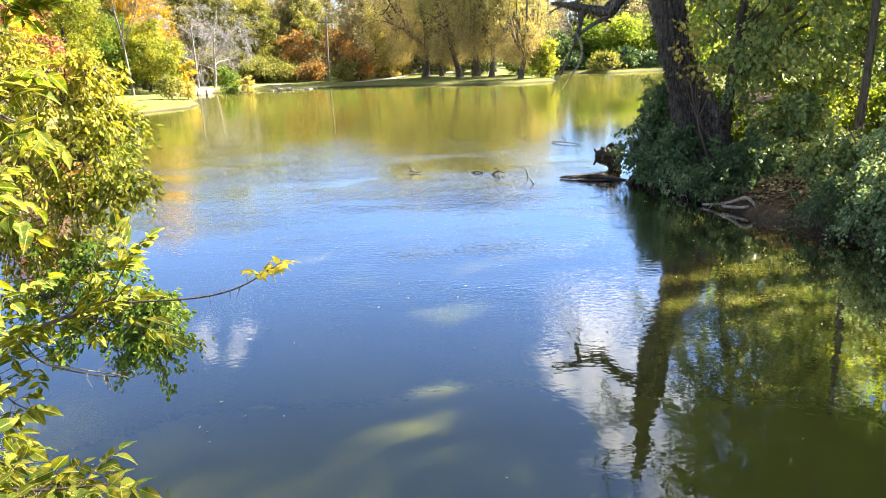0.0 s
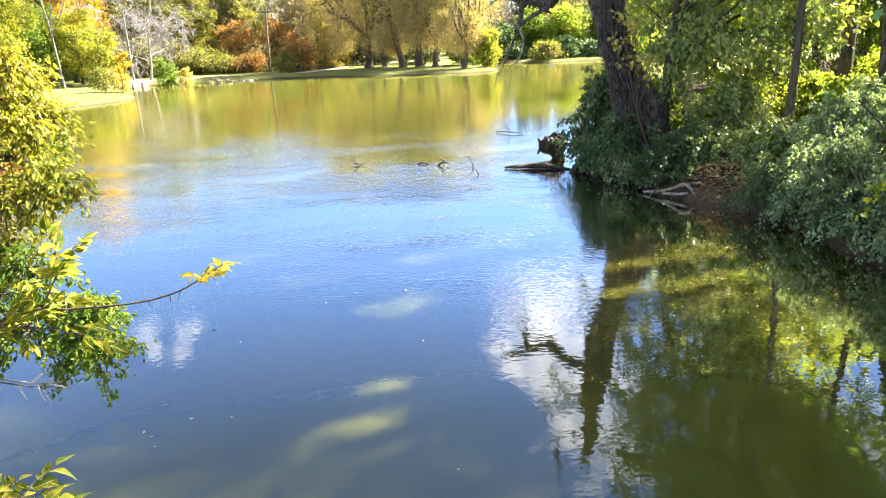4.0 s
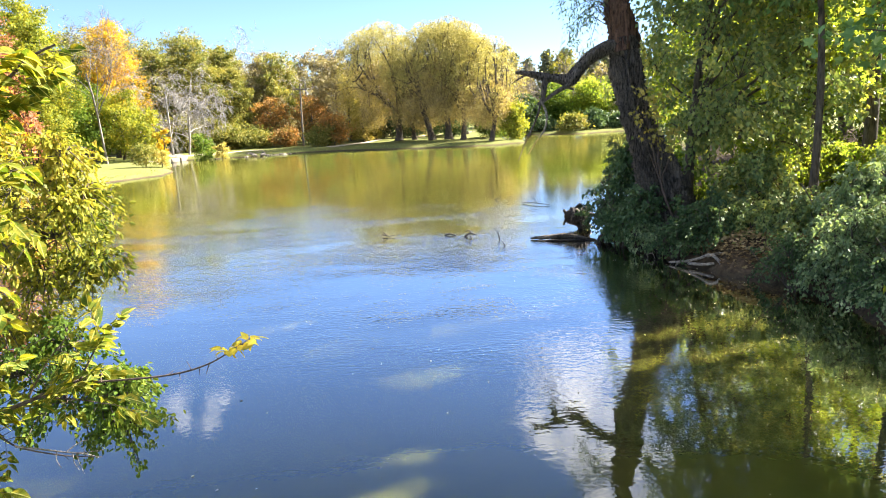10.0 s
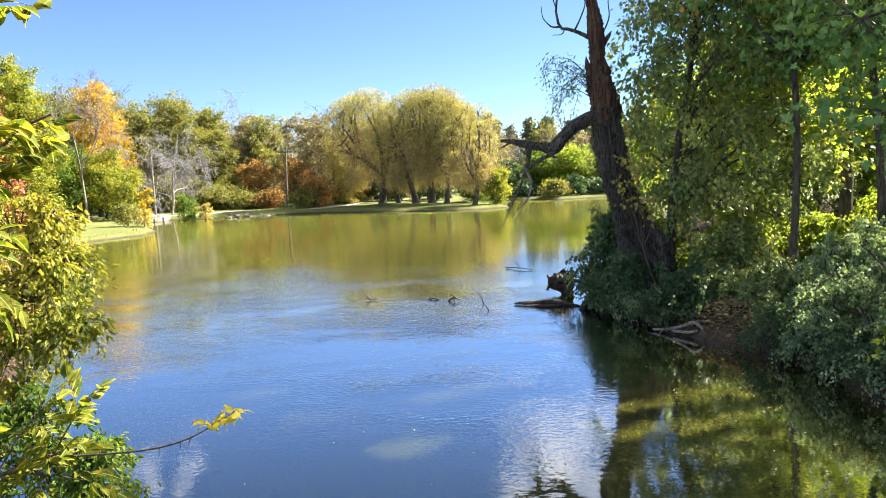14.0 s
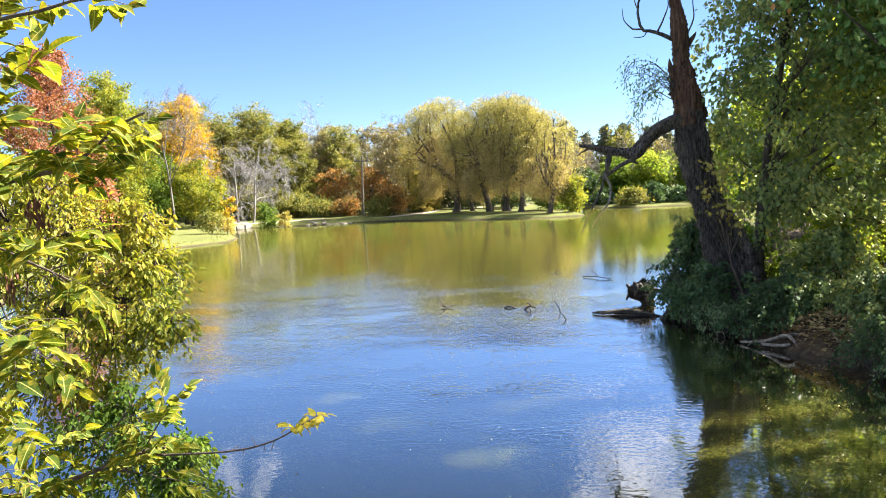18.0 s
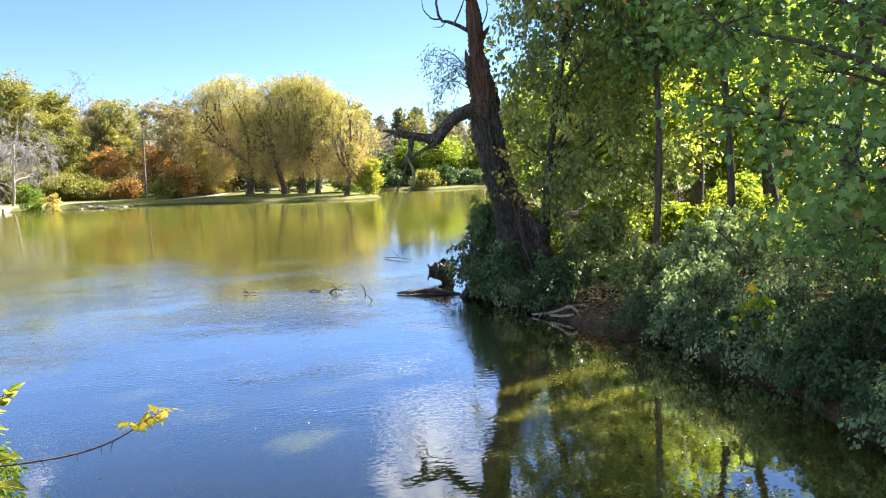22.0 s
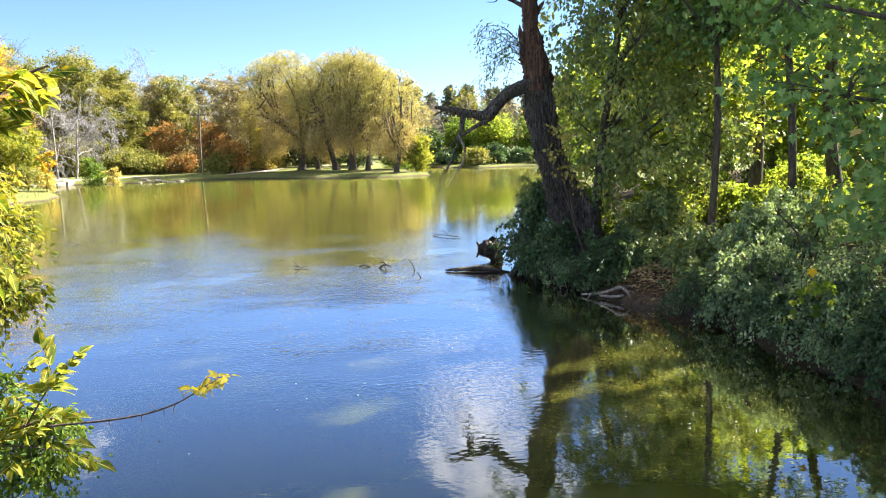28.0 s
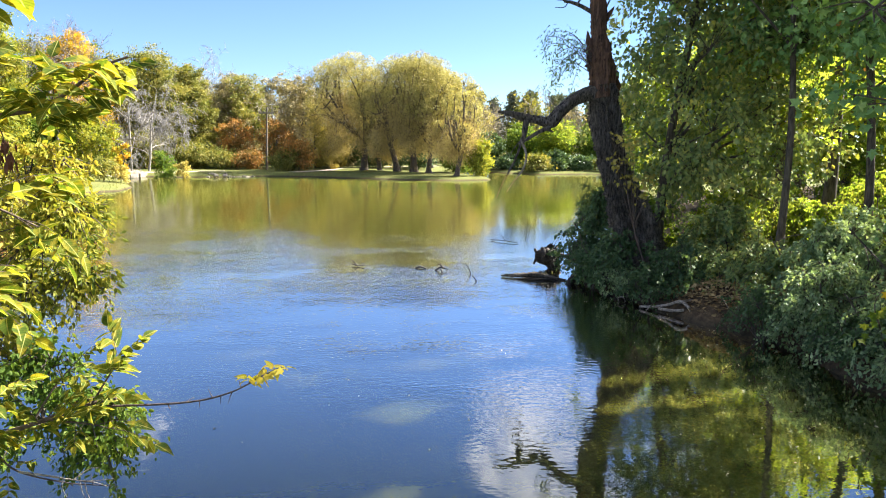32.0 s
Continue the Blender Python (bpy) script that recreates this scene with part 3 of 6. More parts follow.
def ground_height(x, y):
    x, y = np.asarray(x, float), np.asarray(y, float)
    d = shore_distance(x, y) + 0.22 * np.sin(1.7 * x + 0.9 * y) * np.sin(1.1 * y - 0.6 * x)
    east = np.clip((x - 2) / 3, 0, 1) * np.clip((55 - y) / 15, 0, 1)
    top = 0.30 + 0.32 * east
    up = top * (1 - np.exp(-np.maximum(d, 0) / 0.28)) + (0.018 + 0.05 * east) * np.clip(d, 0, 14) + 0.004 * np.clip(d - 14, 0, 60)
    z = np.where(d > 0, up, np.maximum(-1.2, 0.35 * d))
    return z + np.where(d > 0.6, 0.05 * np.sin(0.8 * x) * np.cos(0.7 * y), 0)


def gz(x, y):
    return float(ground_height(np.array([x]), np.array([y]))[0])


def spread(lo, hi, fine_lo, fine_hi, step, grow):
    out = list(np.arange(fine_lo, fine_hi, step))
    s, a = step, fine_hi
    while a < hi:
        out.append(a)
        s *= grow
        a += s
    out.append(hi)
    s, a = step, fine_lo
    while a > lo:
        s *= grow
        a -= s
        out.insert(0, max(a, lo))
    return np.array(out)


gx, gy = spread(-900, 900, -34, 14, 0.52, 1.10), spread(-400, 1500, 4, 98, 0.52, 1.10)
GX, GY = np.meshgrid(gx, gy)
b = Buf()
ii = (np.arange(len(gy) - 1)[:, None] * len(gx) + np.arange(len(gx) - 1)[None])
b.add(np.stack([GX, GY, ground_height(GX, GY)], -1).reshape(-1, 3), np.stack([ii, ii + 1, ii + 1 + len(gx), ii + len(gx)], -1).reshape(-1, 4))
ground = part("ground", b, M_GROUND)
tagged(ground, "grassy park ground with muddy shore and brown leaf litter", "ground", kind="structure")
b = Buf()
b.add([(-60, -32, 0), (60, -32, 0), (60, 130, 0), (-60, 130, 0)], [(0, 1, 2, 3)])
water = part("water", b, M_WATER)
tagged(water, "olive-green pond water with light ripples reflecting the sky", "water", kind="structure")


# ---- trees ----
# openings in the eastern canopy, by where the sun comes through: x, y, z, half length, half width
FLECKS = ((-0.63, 6.10, 0, 0.48, 0.19), (-0.53, 6.82, 0, 0.42, 0.16), (-0.5, 9.1, 0, 0.7, 0.4), (0.1, 11.3, 0, 1.0, 0.4), (-1.9, 10.5, 0, 1.0, 0.4), (4.3, 10.9, 0, 1.2, 0.38), (2.9, 10.4, 0, 0.9, 0.24), (4.0, 9.5, 0, 1.0, 0.22),
          (2.6, 9.3, 0, 0.8, 0.2), (3.3, 8.7, 0, 0.6, 0.14), (5.0, 10.1, 0, 0.6, 0.16), (-3.2, 11.8, 0, 0.8, 0.4), (-6.0, 13.4, 0, 1.6, 0.8), (-4.6, 6.6, 2.6, 1.5, 1.5), (-5.6, 6.4, 2.2, 1.5, 1.2), (-2.6, 3.0, 2.6, 1.5, 1.1), (-3.2, 5.6, 1.1, 0.6, 0.5))


def shaded(p, rng):
    """Which places in a crown stay outside the openings of the canopy."""
    keep = np.ones(len(p), bool)
    for x, y, z, a, b in FLECKS:
        d = p[:, :2] - (p[:, 2:3] - z) * np.array(sun_dir)[None, :2] / sun_dir.z - np.array([x, y])
        u = d[:, 0] * math.sin(SUN_AZ) + d[:, 1] * math.cos(SUN_AZ)
        v = d[:, 0] * math.cos(SUN_AZ) - d[:, 1] * math.sin(SUN_AZ)
        keep &= (np.hypot(u / a, v / b) > rng.uniform(0.8, 1.2, len(p))) | (p[:, 2] < 2.6)
    return keep


def crown_lobes(rng, H, base, R, n, shape):
    out = []
    for i in range(n):
        u = (i + 0.5) / n
        if shape == "cone":
            prof = 1.02 - u
        elif shape == "dome":
            prof = math.sqrt(max(0.05, 1 - (u * 0.95) ** 2.4))
        else:
            prof = math.sqrt(max(0.06, math.sin(math.pi * (0.08 + 0.84 * u))))
        a = i * 2.4 + rng.uniform(-0.5, 0.5)
        r = R * (0.34 + 0.16 * rng.random()) * (0.65 + 0.35 * prof)
        q = max(0.0, R * prof - r) * rng.uniform(0.55, 1.05)
        z = base + r * 0.5 + (H - base - 1.35 * r) * u
        out.append((q * math.cos(a), q * math.sin(a), z, r, r, r * rng.uniform(0.7, 0.95)))
    return out


def leafy_tree(name, label, x, y, H, R, base, mat, seed, lobes=14, clumps=9, per=30, leaf=0.22, shape="round", leafshape=DIAMOND,
               trunk_r=None, bark=None, lean=(0, 0), group="", category="tree", spread_k=0.30, up=0.5, at_lobes=None, twigs=True, flat=1.0, spray=0.0, z0=None, crown_label="", stems=1, wobble=0.018):
    rng = np.random.default_rng(seed)
    z0 = gz(x, y) - 0.05 if z0 is None else z0
    tr = trunk_r or 0.018 * H
    bark = bark or M_BARK
    root = thing(name, (x, y, z0), label, category, group)
    twigs = twigs and y < 24 and x < 12
    eastern, here = x > 5 and y < 35 and H > 3, np.array([x, y, z0])
    woods, crown = [Buf() for _ in range(stems)], Buf()
    lob = at_lobes or crown_lobes(rng, H, base, R, lobes, shape)
    lines = []
    for s in range(stems):
        off = np.array([0, 0]) if stems == 1 else rng.normal(0, 0.25 * R / stems**0.5, 2)
        tops = np.array([lean[0] + (off[0] * 3 if stems > 1 else 0), lean[1] + (off[1] * 3 if stems > 1 else 0)])
        hh = H * (0.86 if stems == 1 else rng.uniform(0.5, 0.8))
        k = [np.array([*(off * 0.4 + tops * f + rng.normal(0, wobble * H, 2) * (f > 0)), hh * f]) for f in (0, 0.25, 0.5, 0.75, 1)]
        line = smooth_line(k, 14)
        lines.append(line)
        rads = tr * (1 - 0.85 * np.linspace(0, 1, 14)) + 0.006
        rads[0] *= 1.45
        rads[1] *= 1.1
        tube(woods[s], line, rads, 8 if tr > 0.08 else 5, 0.07, rng)
    P, D, S = [], [], []
    for lx, ly, lz, rx, ry, rz in lob:
        rx, ry, rz = rx / flat**0.4, ry / flat**0.4, rz * flat
        c = np.array([lx, ly, lz])
        if eastern and not shaded(c[None] + here, rng)[0]:
            continue
        pick = rng.integers(len(lines))
        line, wood = lines[pick], woods[pick]
        zs = np.clip(lz - 0.55 * math.hypot(lx, ly) - 0.3 * rz, 0.15 * H, line[-1, 2])
        s0 = line[np.argmin(abs(line[:, 2] - zs))]
        mid = 0.5 * (s0 + c) + np.array([0, 0, 0.10 * np.linalg.norm(c - s0)]) + rng.normal(0, 0.05 * R, 3)
        rb = min(tr * 0.42, 0.02 + 0.012 * np.linalg.norm(c - s0))
        tube(wood, smooth_line([s0, mid, c], 7), np.linspace(rb, rb * 0.35, 7), 5)
        v = unit(rng.normal(size=(clumps, 3)))
        v[:, 2] = v[:, 2] * 0.9 + 0.12
        cc = c + v * np.array([rx, ry, rz]) * rng.uniform(0.35, 1.0, (clumps, 1))
        if spray:
            for q, o in zip(cc, v):
                tip = q + (o * 0.7 + np.array([0, 0, -0.55])) * spray * rng.uniform(0.6, 1.3)
                arc = smooth_line([c, 0.45 * c + 0.55 * q + np.array([0, 0, 0.25 * rx]), q, tip], 10)
                tube(wood, arc[::3], np.linspace(0.009, 0.0025, 4), 3, cap=False)
                k = arc[np.clip((rng.beta(2.2, 1.1, per) * 10).astype(int), 2, 9)]
                P.append(k + rng.normal(0, 0.035 if spray < 0.3 else 0.10, (per, 3)))
                D.append(np.tile(unit(tip - q), (per, 1)) * 0.5 + rng.normal(0, 0.55, (per, 3)) + np.array([0, 0, -0.5]))
            continue
        if eastern:
            out = shaded(cc + here, rng)
            cc, v = cc[out], v[out]
        for q in cc if twigs else ():
            tube(wood, smooth_line([c, 0.5 * (c + q) + rng.normal(0, 0.05 * rx, 3), q], 4), np.linspace(rb * 0.32, 0.004 + rb * 0.08, 4), 3, cap=False)
        rr = (rx + ry + rz) / 3 * spread_k
        pts = np.repeat(cc, per, 0) + rng.normal(0, 1, (len(cc) * per, 3)) * rr * np.array([1, 1, 0.62 * flat**0.5])
        P.append(pts)
        D.append(np.repeat(v, per, 0) * 0.6 + rng.normal(0, 0.7, (len(cc) * per, 3)) + np.array([0, 0, -0.35]))
    P, D = np.concatenate(P), np.concatenate(D)
    if leafshape is DIAMOND and (y > 24 or x > 12):
        leafshape, leaf = FLAKE, leaf * 1.12
    keep = P[:, 2] + z0 > 0.06
    if eastern:
        keep &= shaded(P + here, rng)
    P, D = P[keep], D[keep]
    nrm = rng.normal(0, 1, P.shape) * 0.75 + np.array([0, 0, up])
    leaves(crown, P, D, nrm, leaf * rng.uniform(0.6, 1.35, len(P)), leafshape)
    for wood in woods:
        part("trunk" if stems == 1 else "stem", wood, bark, root)
    part("crown", crown, mat, root, crown_label, smooth=False)
    return root


def bare_tree(name, label, x, y, H, R, seed, mat=None, trunk_r=None, depth=5, droop=0.0, lean=(0, 0), category="tree", group="", fork=0.3, twig_r=0.012, many=3):
    rng = np.random.default_rng(seed)
    z0 = gz(x, y) - 0.05
    root = thing(name, (x, y, z0), label, category, group)
    wood, fine = Buf(), Buf()
    tr = trunk_r or 0.016 * H

    def grow(p, d, length, r, level):
        n = 5 if level < 2 else (4 if level < 4 else 3)
        pts = [p]
        q = d
        for _ in range(n - 1):
            q = unit(q + rng.normal(0, 0.05 if level == 0 else 0.12 + 0.03 * level, 3) + np.array([0, 0, -droop * level * 0.12]))
            pts.append(pts[-1] + q * length / (n - 1))
        tube(wood if level < 2 else fine, np.array(pts), np.linspace(r, max(r * 0.5, twig_r * 0.6), n), 7 if level == 0 else (4 if level < 3 else 3), cap=False)
        if level >= depth:
            return
        for c in range(many if level else 7):
            f = rng.uniform(0.35, 1.0) if level else fork + (1 - fork) * (c + 0.5) / 7
            i = min(int(f * (n - 1)), n - 2)
            at = pts[i] + (pts[i + 1] - pts[i]) * (f * (n - 1) - i)
            side = rng.normal(0, 1, 3)
            side = unit(side - q * (side @ q))
            nd = unit(q * rng.uniform(0.45, 0.9) + side * (R / H * 1.5 + 0.25) + np.array([0, 0, 0.12 - droop * 0.25]))
            grow(at, nd, length * rng.uniform(0.45, 0.68), max(twig_r, r * (1 - 0.6 * f) * 0.55), level + 1)

    grow(np.zeros(3), unit(np.array([lean[0], lean[1], 1.0])), H * 0.62, tr, 0)
    part("trunk", wood, mat or M_BARK_PALE, root)
    tagged(part("twig_spray", fine, mat or M_BARK_PALE, root, smooth=False), kind="stuff")
    return root


def willow(label, x, y, H, R, off, seed, trunk_r=0.5, n=20, lean=0.0, base=1.3):
    """A park willow: stout forked trunk, spreading limbs and hanging curtains of leaves."""
    rng = np.random.default_rng(seed)
    z0 = gz(x, y) - 0.05
    root = thing("willow_tree", (x, y, z0), label, "tree", "willows on the lawn")
    wood, crown, low = Buf(), Buf(), Buf()
    fork = np.array([lean, 0, H * 0.24])
    tube(wood, smooth_line([(0, 0, 0), (lean * 0.35, 0, H * 0.10), fork], 9), 0.72 * trunk_r * np.array([1.5, 1.12, 1, 0.95, 0.9, 0.88, 0.86, 0.84, 0.8]), 10, 0.08, rng)
    top_p, top_d, low_p, low_d = [], [], [], []
    limbs = []
    for i in range(6):
        a = i * 1.05 + rng.uniform(-0.3, 0.3)
        out = R * rng.uniform(0.42, 0.6)
        e = np.array([off + out * math.cos(a), out * math.sin(a) * 0.8, H * rng.uniform(0.52, 0.66)])
        line = smooth_line([fork, 0.6 * fork + 0.4 * e + np.array([0, 0, -0.02 * H]) + rng.normal(0, 0.25, 3), e], 10)
        tube(wood, line, np.linspace(trunk_r * 0.45, 0.10, 10), 7, 0.06, rng)
        limbs.append(line)
    for i in range(n):
        u = (i + 0.5) / n
        a = i * 2.4 + rng.uniform(-0.35, 0.35)
        q = R * 0.92 * math.sqrt(u) * rng.uniform(0.85, 1.05)
        rc = R * rng.uniform(0.20, 0.29)
        c = np.array([off + q * math.cos(a), q * math.sin(a) * 0.8, H * (0.93 - 0.40 * u**1.5) * rng.uniform(0.94, 1.02) - rc * 0.6])
        limb = limbs[int(np.argmin([np.linalg.norm(l[-1] - c) for l in limbs]))]
        s0 = limb[rng.integers(5, 10)]
        mid = 0.5 * (s0 + c) + np.array([0, 0, -0.05 * H * u]) + rng.normal(0, 0.2, 3)
        tube(wood, smooth_line([s0, mid, c], 7), np.linspace(0.11, 0.035, 7), 5)
        for k in range(5):
            o = unit(rng.normal(size=3) + np.array([0, 0, 0.5])) * rc * 0.85
            tube(wood, np.array([c - np.array([0, 0, 0.5 * rc]), c + 0.5 * o, c + o]), [0.035, 0.022, 0.01], 3, cap=False)
        # rounded puffs of fine leaves, hanging a little at their lower rim
        m = int(620 * (rc / 1.2) ** 1.6)
        v = unit(rng.normal(size=(m, 3)) + np.array([0, 0, 0.35]))
        pts = c + v * rc * np.array([1.1, 1.1, 0.78]) * rng.uniform(0.55, 1.08, (m, 1)) ** 0.6
        hang = (rng.random(m) < 0.28) * rng.uniform(0.2, 1.5, m) * (0.4 + u)
        pts[:, 2] -= hang
        top_p.append(pts)
        top_d.append(v * 0.7 + rng.normal(0, 0.4, (m, 3)) + np.array([0, 0, -0.5]))
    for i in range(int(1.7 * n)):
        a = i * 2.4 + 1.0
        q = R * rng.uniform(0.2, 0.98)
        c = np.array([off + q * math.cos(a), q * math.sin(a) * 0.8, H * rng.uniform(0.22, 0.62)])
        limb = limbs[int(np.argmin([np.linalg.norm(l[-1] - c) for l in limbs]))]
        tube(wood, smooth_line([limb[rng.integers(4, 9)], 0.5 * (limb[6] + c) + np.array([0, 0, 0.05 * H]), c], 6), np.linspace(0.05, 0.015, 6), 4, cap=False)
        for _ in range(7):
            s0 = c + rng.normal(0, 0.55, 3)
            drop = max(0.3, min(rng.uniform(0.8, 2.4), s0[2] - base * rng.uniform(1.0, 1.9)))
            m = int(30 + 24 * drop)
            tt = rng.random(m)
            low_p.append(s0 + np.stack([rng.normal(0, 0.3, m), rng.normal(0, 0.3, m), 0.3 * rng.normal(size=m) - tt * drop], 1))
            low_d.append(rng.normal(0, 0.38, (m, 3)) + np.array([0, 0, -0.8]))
    for buf, P, D in ((crown, top_p, top_d), (low, low_p, low_d)):
        P, D = np.concatenate(P), np.concatenate(D)
        leaves(buf, P, D, rng.normal(0, 0.8, P.shape) + np.array([0, 0, 0.7]), 0.19 * rng.uniform(0.6, 1.3, len(P)), (FLAKE[0] * np.array([0.8, 1, 1]), FLAKE[1]))
    part("trunk", wood, M_BARK, root)
    part("crown", crown, L_WILLOW, root, smooth=False)
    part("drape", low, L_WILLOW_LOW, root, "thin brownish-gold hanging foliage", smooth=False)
    return root


for lab, x, y, H, R, off, sd, tr, n, ln in (
        ("tall golden-green willow with a leaning grey trunk on the lawn", -7.6, 90.2, 15.2, 6.1, -1.8, 11, 0.62, 28, 0.3),
        ("small golden willow with a slanting trunk on the lawn", -5.6, 89.2, 9.3, 3.3, 0.5, 12, 0.4, 10, -0.2),
        ("broad golden-green willow with a curved trunk on the lawn", -3.3, 86.8, 15.0, 5.9, 0.9, 13, 0.5, 28, -0.9),
        ("tall golden-green willow with a dark forked trunk on the lawn", -1.3, 85.7, 14.9, 5.4, 1.1, 14, 0.55, 25, -0.2),
        ("golden willow with a short dark trunk on the lawn", 0.4, 84.1, 13.0, 5.0, 2.0, 15, 0.45, 22, 0.3),
        ("airy willow with a slender trunk near the point of the lawn", 3.4, 77.2, 10.2, 2.8, 0.4, 16, 0.38, 11, 0.5)):
    willow(lab, x, y, H, R, off, sd, tr, n, ln)

# western and far shore
leafy_tree("maple_tree", "tall maple turned orange-red above the western bank", -43.6, 64.0, 19.2, 6.0, 3.0, L_RED, 21, 26, 13, 80, 0.22, shape="dome", spread_k=0.2, up=0.9)
leafy_tree("maple_tree", "yellow-green maple behind the western bank", -46.0, 77.5, 18.6, 5.6, 3, L_BRIGHT, 22, 24, 13, 80, 0.22, shape="dome", spread_k=0.2, up=0.9)
leafy_tree("maple_tree", "tall orange and yellow maple behind the western lawn", -41.6, 86.8, 17.0, 5.6, 1.0, L_ORANGE, 23, 26, 13, 80, 0.22, shape="dome", spread_k=0.2, up=0.9)
leafy_tree("tree", "tall green tree at the edge of the western wood", -37.6, 101.3, 17.0, 6.4, 2.0, L_OLIVE, 24, 28, 13, 80, 0.22, shape="dome", spread_k=0.2, up=0.9)
leafy_tree("tree", "yellow-green tree beside the western lawn", -38.8, 82.0, 8.5, 3.6, 0.8, L_BRIGHT, 25, 14, 10, 60, 0.22)
leafy_tree("tree", "dark green tree behind the western bank", -47.6, 72.0, 14, 5.6, 0.6, L_GREEN, 26, 16, 10, 60, 0.24)
leafy_tree("tree", "dense green tree behind the western lawn", -41.4, 80.4, 8.8, 4.0, 0.4, L_GREEN, 27, 14, 10, 60, 0.22)
leafy_tree("tree", "green and orange young tree by the western path", -34.8, 78.9, 6.4, 2.6, 0.4, L_BRIGHT, 28, 10, 9, 30, 0.28)
leafy_tree("shrub", "small orange shrub by the western path", -32.7, 78.6, 3.9, 1.1, 0.2, L_ORANGE, 29, 6, 7, 26, 0.22, category="shrub")
leafy_tree("shrub", "red-leaved shrub on the western bank", -33.9, 56.1, 5.9, 2.1, 0.5, L_RED, 30, 8, 8, 30, 0.26, category="shrub")
leafy_tree("shrub", "orange-red shrub behind the western bank", -37.3, 58.7, 8.0, 2.4, 0.5, L_ORANGE, 31, 8, 8, 30, 0.26, category="shrub")
leafy_tree("shrub", "round green shrub at the water's edge", -28.3, 78.7, 3.7, 1.7, 0.1, L_GREEN, 32, 8, 8, 30, 0.21, category="shrub")
leafy_tree("shrub", "small yellow shrub at the water's edge", -26.3, 78.8, 2.4, 1.0, 0.1, L_YELLOW, 33, 6, 8, 26, 0.18, category="shrub")
leafy_tree("shrub", "rounded green shrub on the western lawn", -28.4, 64.0, 2.3, 1.7, 0.1, L_OLIVE, 34, 8, 8, 30, 0.18, category="shrub")
leafy_tree("shrub", "small yellow-orange shrub on the western lawn", -26.6, 63.3, 1.7, 1.0, 0.1, L_YELLOW, 35, 6, 8, 26, 0.17, category="shrub")
for i, (x, y, H, R, m, lab) in enumerate((
        (-50.5, 96.0, 17.5, 5.4, L_OLIVE, "tall olive tree in the western wood"), (-46.0, 100.5, 17.2, 5.2, L_GREEN, "tall green tree in the western wood"), (-33.2, 104.5, 14.6, 4.8, L_OLIVE, "olive-green tree in the western wood"),
        (-31.0, 99.0, 11.5, 4.2, L_OLIVE, "olive-green tree at the edge of the far wood"), (-45.3, 84.5, 12.5, 4.6, L_GREEN, "dark green tree behind the western lawn"), (-27.8, 104.0, 11.8, 4.4, L_BROWN, "brownish tree at the edge of the far wood"),
        (-40.6, 70.0, 15.0, 4.4, L_BRIGHT, "yellow-green tree above the western bank"), (-40.8, 97.5, 15.6, 4.8, L_OLIVE, "olive-green tree in the western wood"), (-36.0, 108.5, 15.0, 5.0, L_BROWN, "brownish tree in the western wood"),
        (-29.5, 109.0, 13.8, 5.0, L_BROWN, "brownish tree at the edge of the far wood"), (-34.0, 97.0, 12.5, 4.4, L_OLIVE, "olive-green tree behind the grey bare trees"))):
    leafy_tree("tree", lab, x, y, H, R, 0.8, m, 270 + i, 22, 12, 60, 0.23, "dome", spread_k=0.2, up=0.9, group="western wood")
bare_tree("bare_tree", "slender pale-trunked tree with sparse leaves", -37.5, 75.2, 15.3, 3.6, 41, M_BARK_GREY, 0.15, fork=0.4, many=4, depth=5)
bare_tree("bare_tree", "grey leafless tree with drooping fine twigs", -35.0, 86.7, 11.5, 3.4, 42, M_TWIG_GREY, 0.15, 5, 0.6, fork=0.25, twig_r=0.015, many=5)
bare_tree("bare_tree", "grey leafless tree leaning over the path", -32.6, 85.7, 10.5, 3.0, 43, M_TWIG_GREY, 0.15, 5, 0.6, (0.12, 0), fork=0.25, twig_r=0.016, many=4)
bare_tree("bare_tree", "tall leafless tree above the far wood", -30.5, 107.9, 15.0, 5.6, 44, M_TWIG_GREY, depth=4, fork=0.3, twig_r=0.018, many=5)
bare_tree("bare_tree", "tall leafless tree above the far wood", -35.4, 114.5, 15.6, 5.7, 45, M_TWIG_GREY, depth=4, fork=0.3, twig_r=0.018, many=5)
bare_tree("bare_tree", "leafless tree behind the willows", -17.1, 109.2, 13.3, 4.4, 46, M_TWIG_GREY, depth=4, fork=0.3, twig_r=0.018, many=5)
bare_tree("bare_tree", "leafless tree beside the willows", 6.1, 82.4, 9.2, 2.4, 47, fork=0.3, twig_r=0.02)
bare_tree("bare_tree", "dark leaning bare tree by the western path", -37.2, 80.1, 6.6, 2.7, 48, M_BARK, 0.16, 4, 0.3, (0.5, 0))
